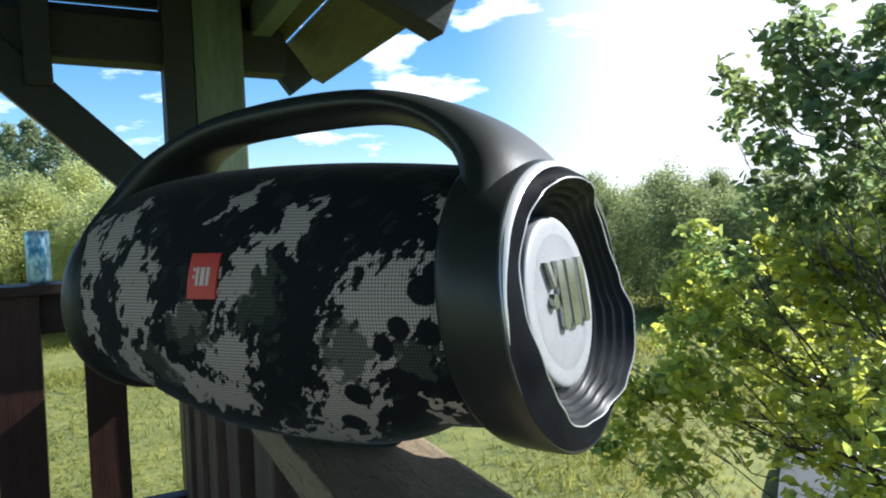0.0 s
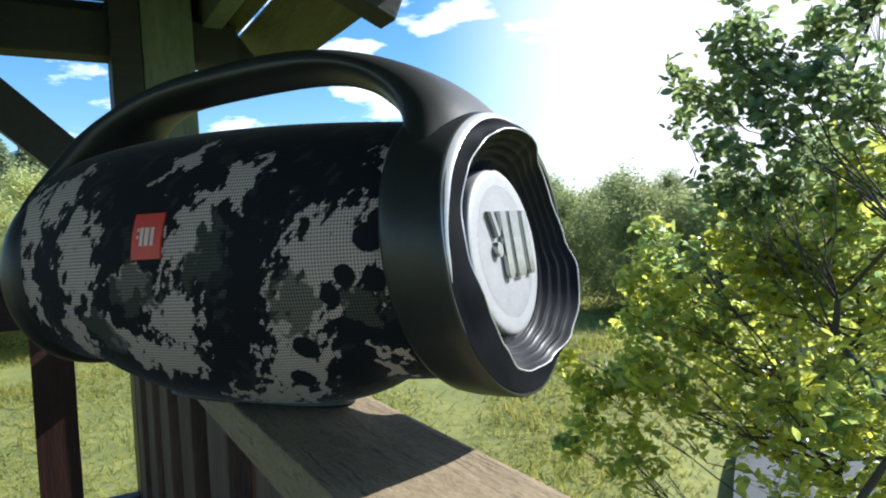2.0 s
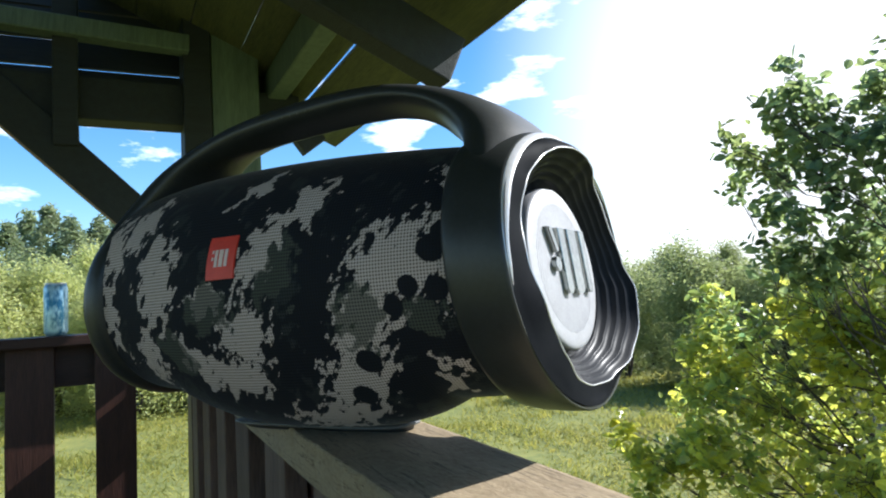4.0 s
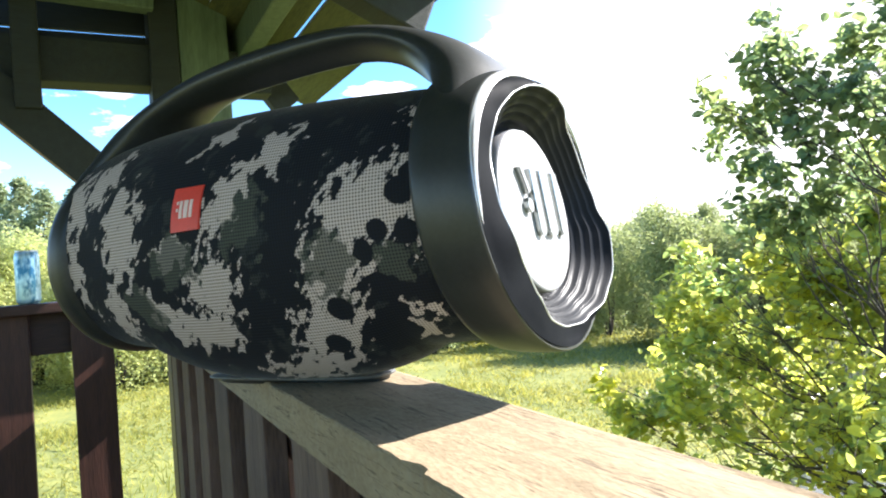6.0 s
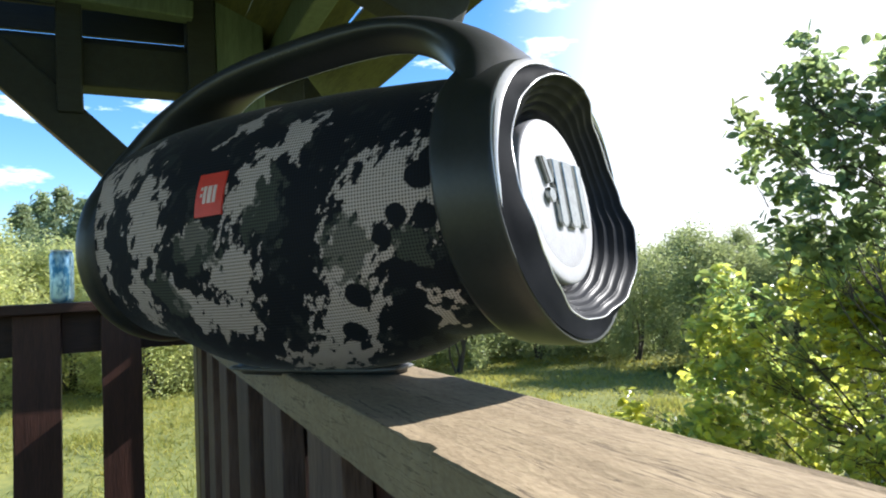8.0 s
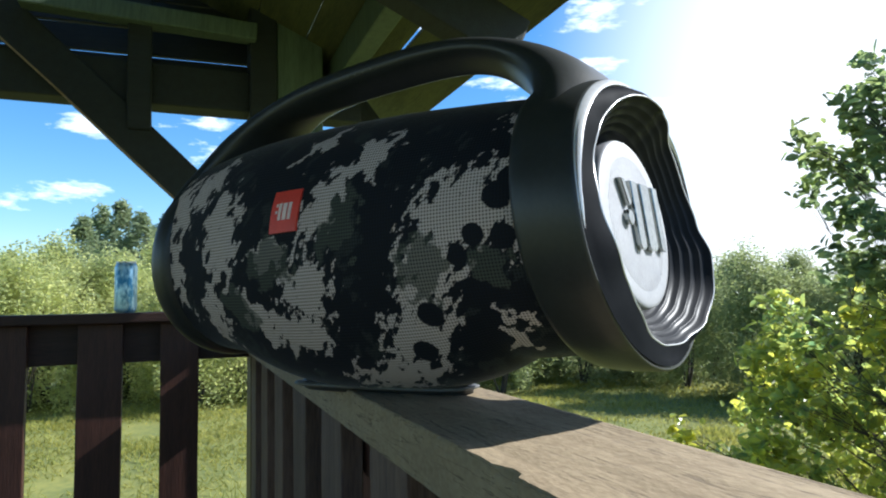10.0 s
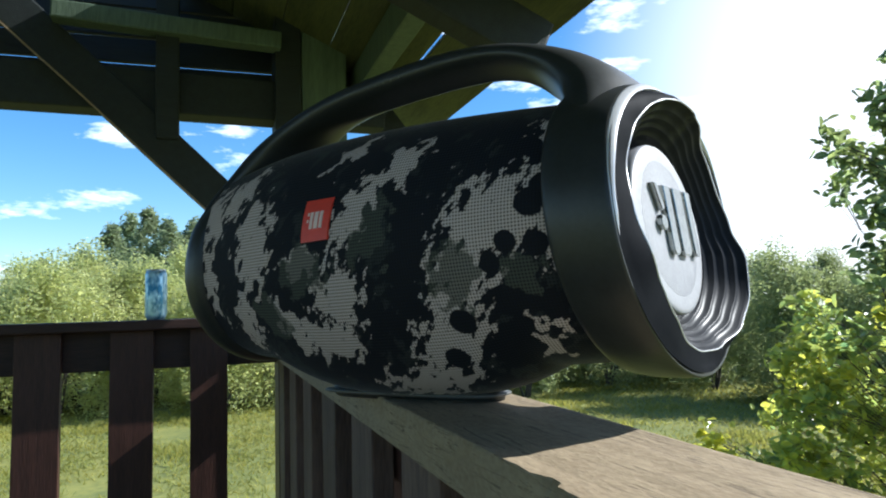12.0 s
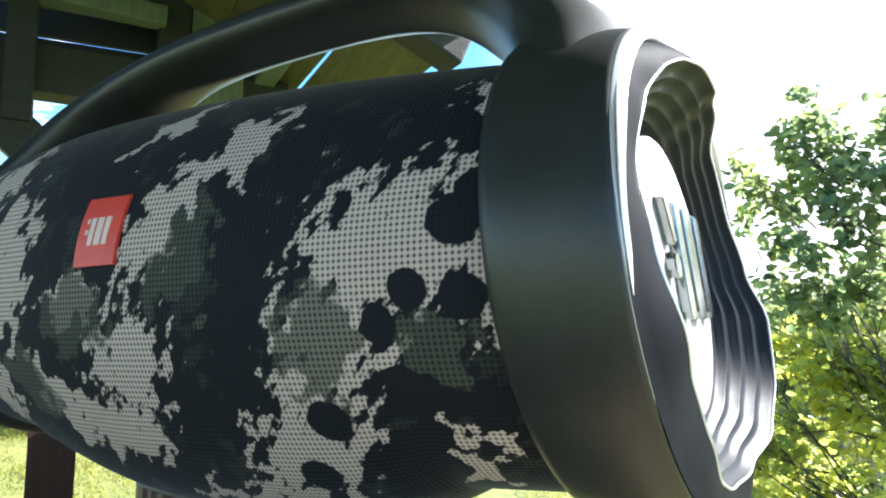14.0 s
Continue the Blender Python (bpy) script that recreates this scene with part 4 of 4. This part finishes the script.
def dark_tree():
    """The tree before it, in a backlit blue-green: an open crown of single boughs that end in tufts, with sky between
    them.
    """
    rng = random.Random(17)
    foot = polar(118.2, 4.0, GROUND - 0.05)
    tree = thing("tree", Matrix.Translation(foot), "young tree with an open crown, its leaves toned backlit blue-green", "tree")
    wood, places = bmesh.new(), []
    top = 5.6
    leader = limb(wood, (0, 0, 0), (0.05, 0.1, top), 0.036, 0.003, rng, 14, 8)
    for az, z, r in BOUGHS:
        r *= 0.89
        tip = polar(az, 4.0 + rng.uniform(-0.25, 0.25), 0.15 + (z - 0.15) * 0.89) - foot
        start = tip.z - 0.35 - 0.25 * rng.random() - 0.4 * abs(az - 118.2) / 10
        base = leader[min(13, int(start / top * 14))]
        pts = limb(wood, base, tip, 0.0065, 0.0015, rng, 6, 5)
        for k in range(int(760 * r * r) + 5):
            d = Vector((rng.gauss(0, 1), rng.gauss(0, 1), rng.gauss(0, 1))).normalized() * r * rng.random() ** 0.5
            limb(wood, pts[rng.choice((4, 5, 6))], tip + d, 0.002, 0.001, rng, 2, 3)
            for _ in range(rng.randint(4, 8)):
                places.append(tip + d + Vector((rng.gauss(0, 0.034), rng.gauss(0, 0.034), rng.gauss(0, 0.034))))
    part("trunk", wood, M_BARK, tree)
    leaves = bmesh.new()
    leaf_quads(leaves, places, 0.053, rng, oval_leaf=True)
    tagged(part("crown", leaves, M_LEAF_BACKLIT, tree), kind="stuff")


near_tree()
dark_tree()


def shrub(seed, height, width, n, size, material, label, name="shrub", category="shrub", slim=1.0):
    """A many-stemmed bush or tree: stems from the ground, and clumps of leaves at the ends of its limbs."""
    rng = random.Random(seed)
    ob = thing(name, pose(0, 0, -80), label, category, name + "s behind the meadow")
    wood, leaves = bmesh.new(), bmesh.new()
    clumps = []
    for i in range(6):
        a = rng.uniform(0, 6.3)
        tip = Vector((math.cos(a) * width * 0.3 * rng.random(), math.sin(a) * width * 0.3 * rng.random(), height * rng.uniform(0.6, 0.95)))
        limb(wood, (0.1 * math.cos(a), 0.1 * math.sin(a), 0), tip, 0.05 * height / 5, 0.01, rng, 4, 5)
    for i in range(int(64 * slim)):
        f = rng.random() ** 0.75
        r = width * 0.5 * math.sqrt(max(0.03, 1 - (2 * abs(f - 0.42)) ** 2.2)) * rng.uniform(0.5, 1.05)
        a = rng.uniform(0, 6.3)
        clumps.append((Vector((math.cos(a) * r, math.sin(a) * r, height * (0.02 + 0.96 * f))), rng.uniform(0.08, 0.17) * width))
    places = []
    for i in range(n):
        c, s = clumps[rng.randrange(len(clumps))]
        d = Vector((rng.gauss(0, 1), rng.gauss(0, 1), rng.gauss(0, 1.0)))
        d.normalize()
        d.z *= 1.9
        places.append(c + d * s * rng.random() ** 0.4)
    leaf_quads(leaves, [p for p in places if p.z > 0.02], size, rng, long=1.7)
    part("stem", wood, M_BARK, ob)
    tagged(part("crown", leaves, material, ob), kind="stuff")
    return ob


rng = random.Random(21)
kinds = [shrub(s, 5.6, 4.8, 16000, 0.085, M_BUSH, "pale green willow shrub at the edge of the meadow") for s in (1, 2, 3)]
kinds += [shrub(s, 5.6, 4.8, 16000, 0.085, M_BUSH_BACKLIT, "shrub behind the meadow in a darker, backlit grey-green") for s in (4, 5, 6)]
spots = []
for i in range(52):
    az = 120 + 88 * (i + rng.uniform(-0.3, 0.3)) / 51
    dist = rng.uniform(26, 33) if i % 3 else rng.uniform(34, 42)
    el = 0.7 + 2.5 * rng.random() + (1.0 if az > 176 else -0.7 if az < 155 else 0.0)
    spots.append((az, dist, el))
for i, (az, dist, el) in enumerate(spots):
    p = polar(az, dist)
    z0 = ground_height(p.x, p.y) - 0.05
    want = dist * math.tan(radians(el)) - z0 + 0.1
    k = want / 5.6
    # shrubs towards the sun take the copy darkened as backlit
    src = kinds[i % 3 + (3 if az < 158 or i % 7 == 3 else 0)]
    src.scale = (k * 1.15, k * 1.15, k)
    copy_thing(src, pose(p.x, p.y, z0, 0, 0, rng.uniform(0, 360)))
for src in kinds:
    for o in (*src.children_recursive, src):
        bpy.data.objects.remove(o)

pop = [shrub(s, 15.0, 5.0, 3000, 0.34, M_POPLAR_HAZY, "tall dark poplar far behind the meadow", "poplar", "tree") for s in (11, 12)]
for i, (az, el) in enumerate(((183.2, 7.0), (184.6, 8.2), (186.0, 8.0), (187.3, 6.6), (181.4, 7.4), (180.0, 7.8), (189.0, 4.6), (178.2, 6.0), (176.0, 5.4), (192.0, 4.0))):
    p = polar(az, 62 + 3 * (i % 3))
    src = pop[i % 2]
    k = (64 * math.tan(radians(el)) - GROUND) / 15.0
    src.scale = (k * 1.1, k * 1.1, k)
    copy_thing(src, pose(p.x, p.y, GROUND, 0, 0, 70 * i))
for src in pop:
    for o in (*src.children_recursive, src):
        bpy.data.objects.remove(o)

# far belt of woods
rng = random.Random(5)
bm = bmesh.new()
places = []
for i in range(9000):
    az = rng.uniform(100, 215)
    top = 1.15 + 0.55 * noise.noise(Vector((az * 0.35, 0, 0))) + 0.35 * noise.noise(Vector((az * 1.6, 4, 0)))
    d = rng.uniform(85, 110)
    places.append(polar(az, d, GROUND + (d * math.tan(radians(top)) - GROUND) * rng.random() ** 0.7))
leaf_quads(bm, places, 1.15, rng)
tagged(part("far_woods", bm, M_POPLAR_HAZY), "hazy green belt of far trees", "woods", kind="stuff")

# tall meadow grass
rng = random.Random(9)
bm = bmesh.new()
for i in range(120000):
    az = rng.uniform(112, 208)
    d = 3.5 + 27 * rng.random() ** 0.8
    p = polar(az, d)
    if stream_distance(p.x, p.y) < 1.3:
        continue
    if noise.noise(Vector((p.x * 0.35, p.y * 0.35, 1))) < rng.uniform(-0.6, 0.35):
        continue
    z = ground_height(p.x, p.y)
    h = rng.uniform(0.05, 0.13) + 0.22 * max(0.0, noise.noise(Vector((p.x * 0.5, p.y * 0.5, 9))))
    a = rng.uniform(0, 6.3)
    w = rng.uniform(0.005, 0.012) + 0.0009 * d
    lean = Vector((rng.gauss(0, 0.12), rng.gauss(0, 0.12), 0))
    b0 = bm.verts.new((p.x - w * math.cos(a), p.y - w * math.sin(a), z - 0.02))
    b1 = bm.verts.new((p.x + w * math.cos(a), p.y + w * math.sin(a), z - 0.02))
    bm.faces.new((b0, b1, bm.verts.new((p.x + lean.x, p.y + lean.y, z + h))))
tagged(part("meadow_grass", bm, M_GRASS), "tall dry yellow-green meadow grass", "grass", kind="stuff")
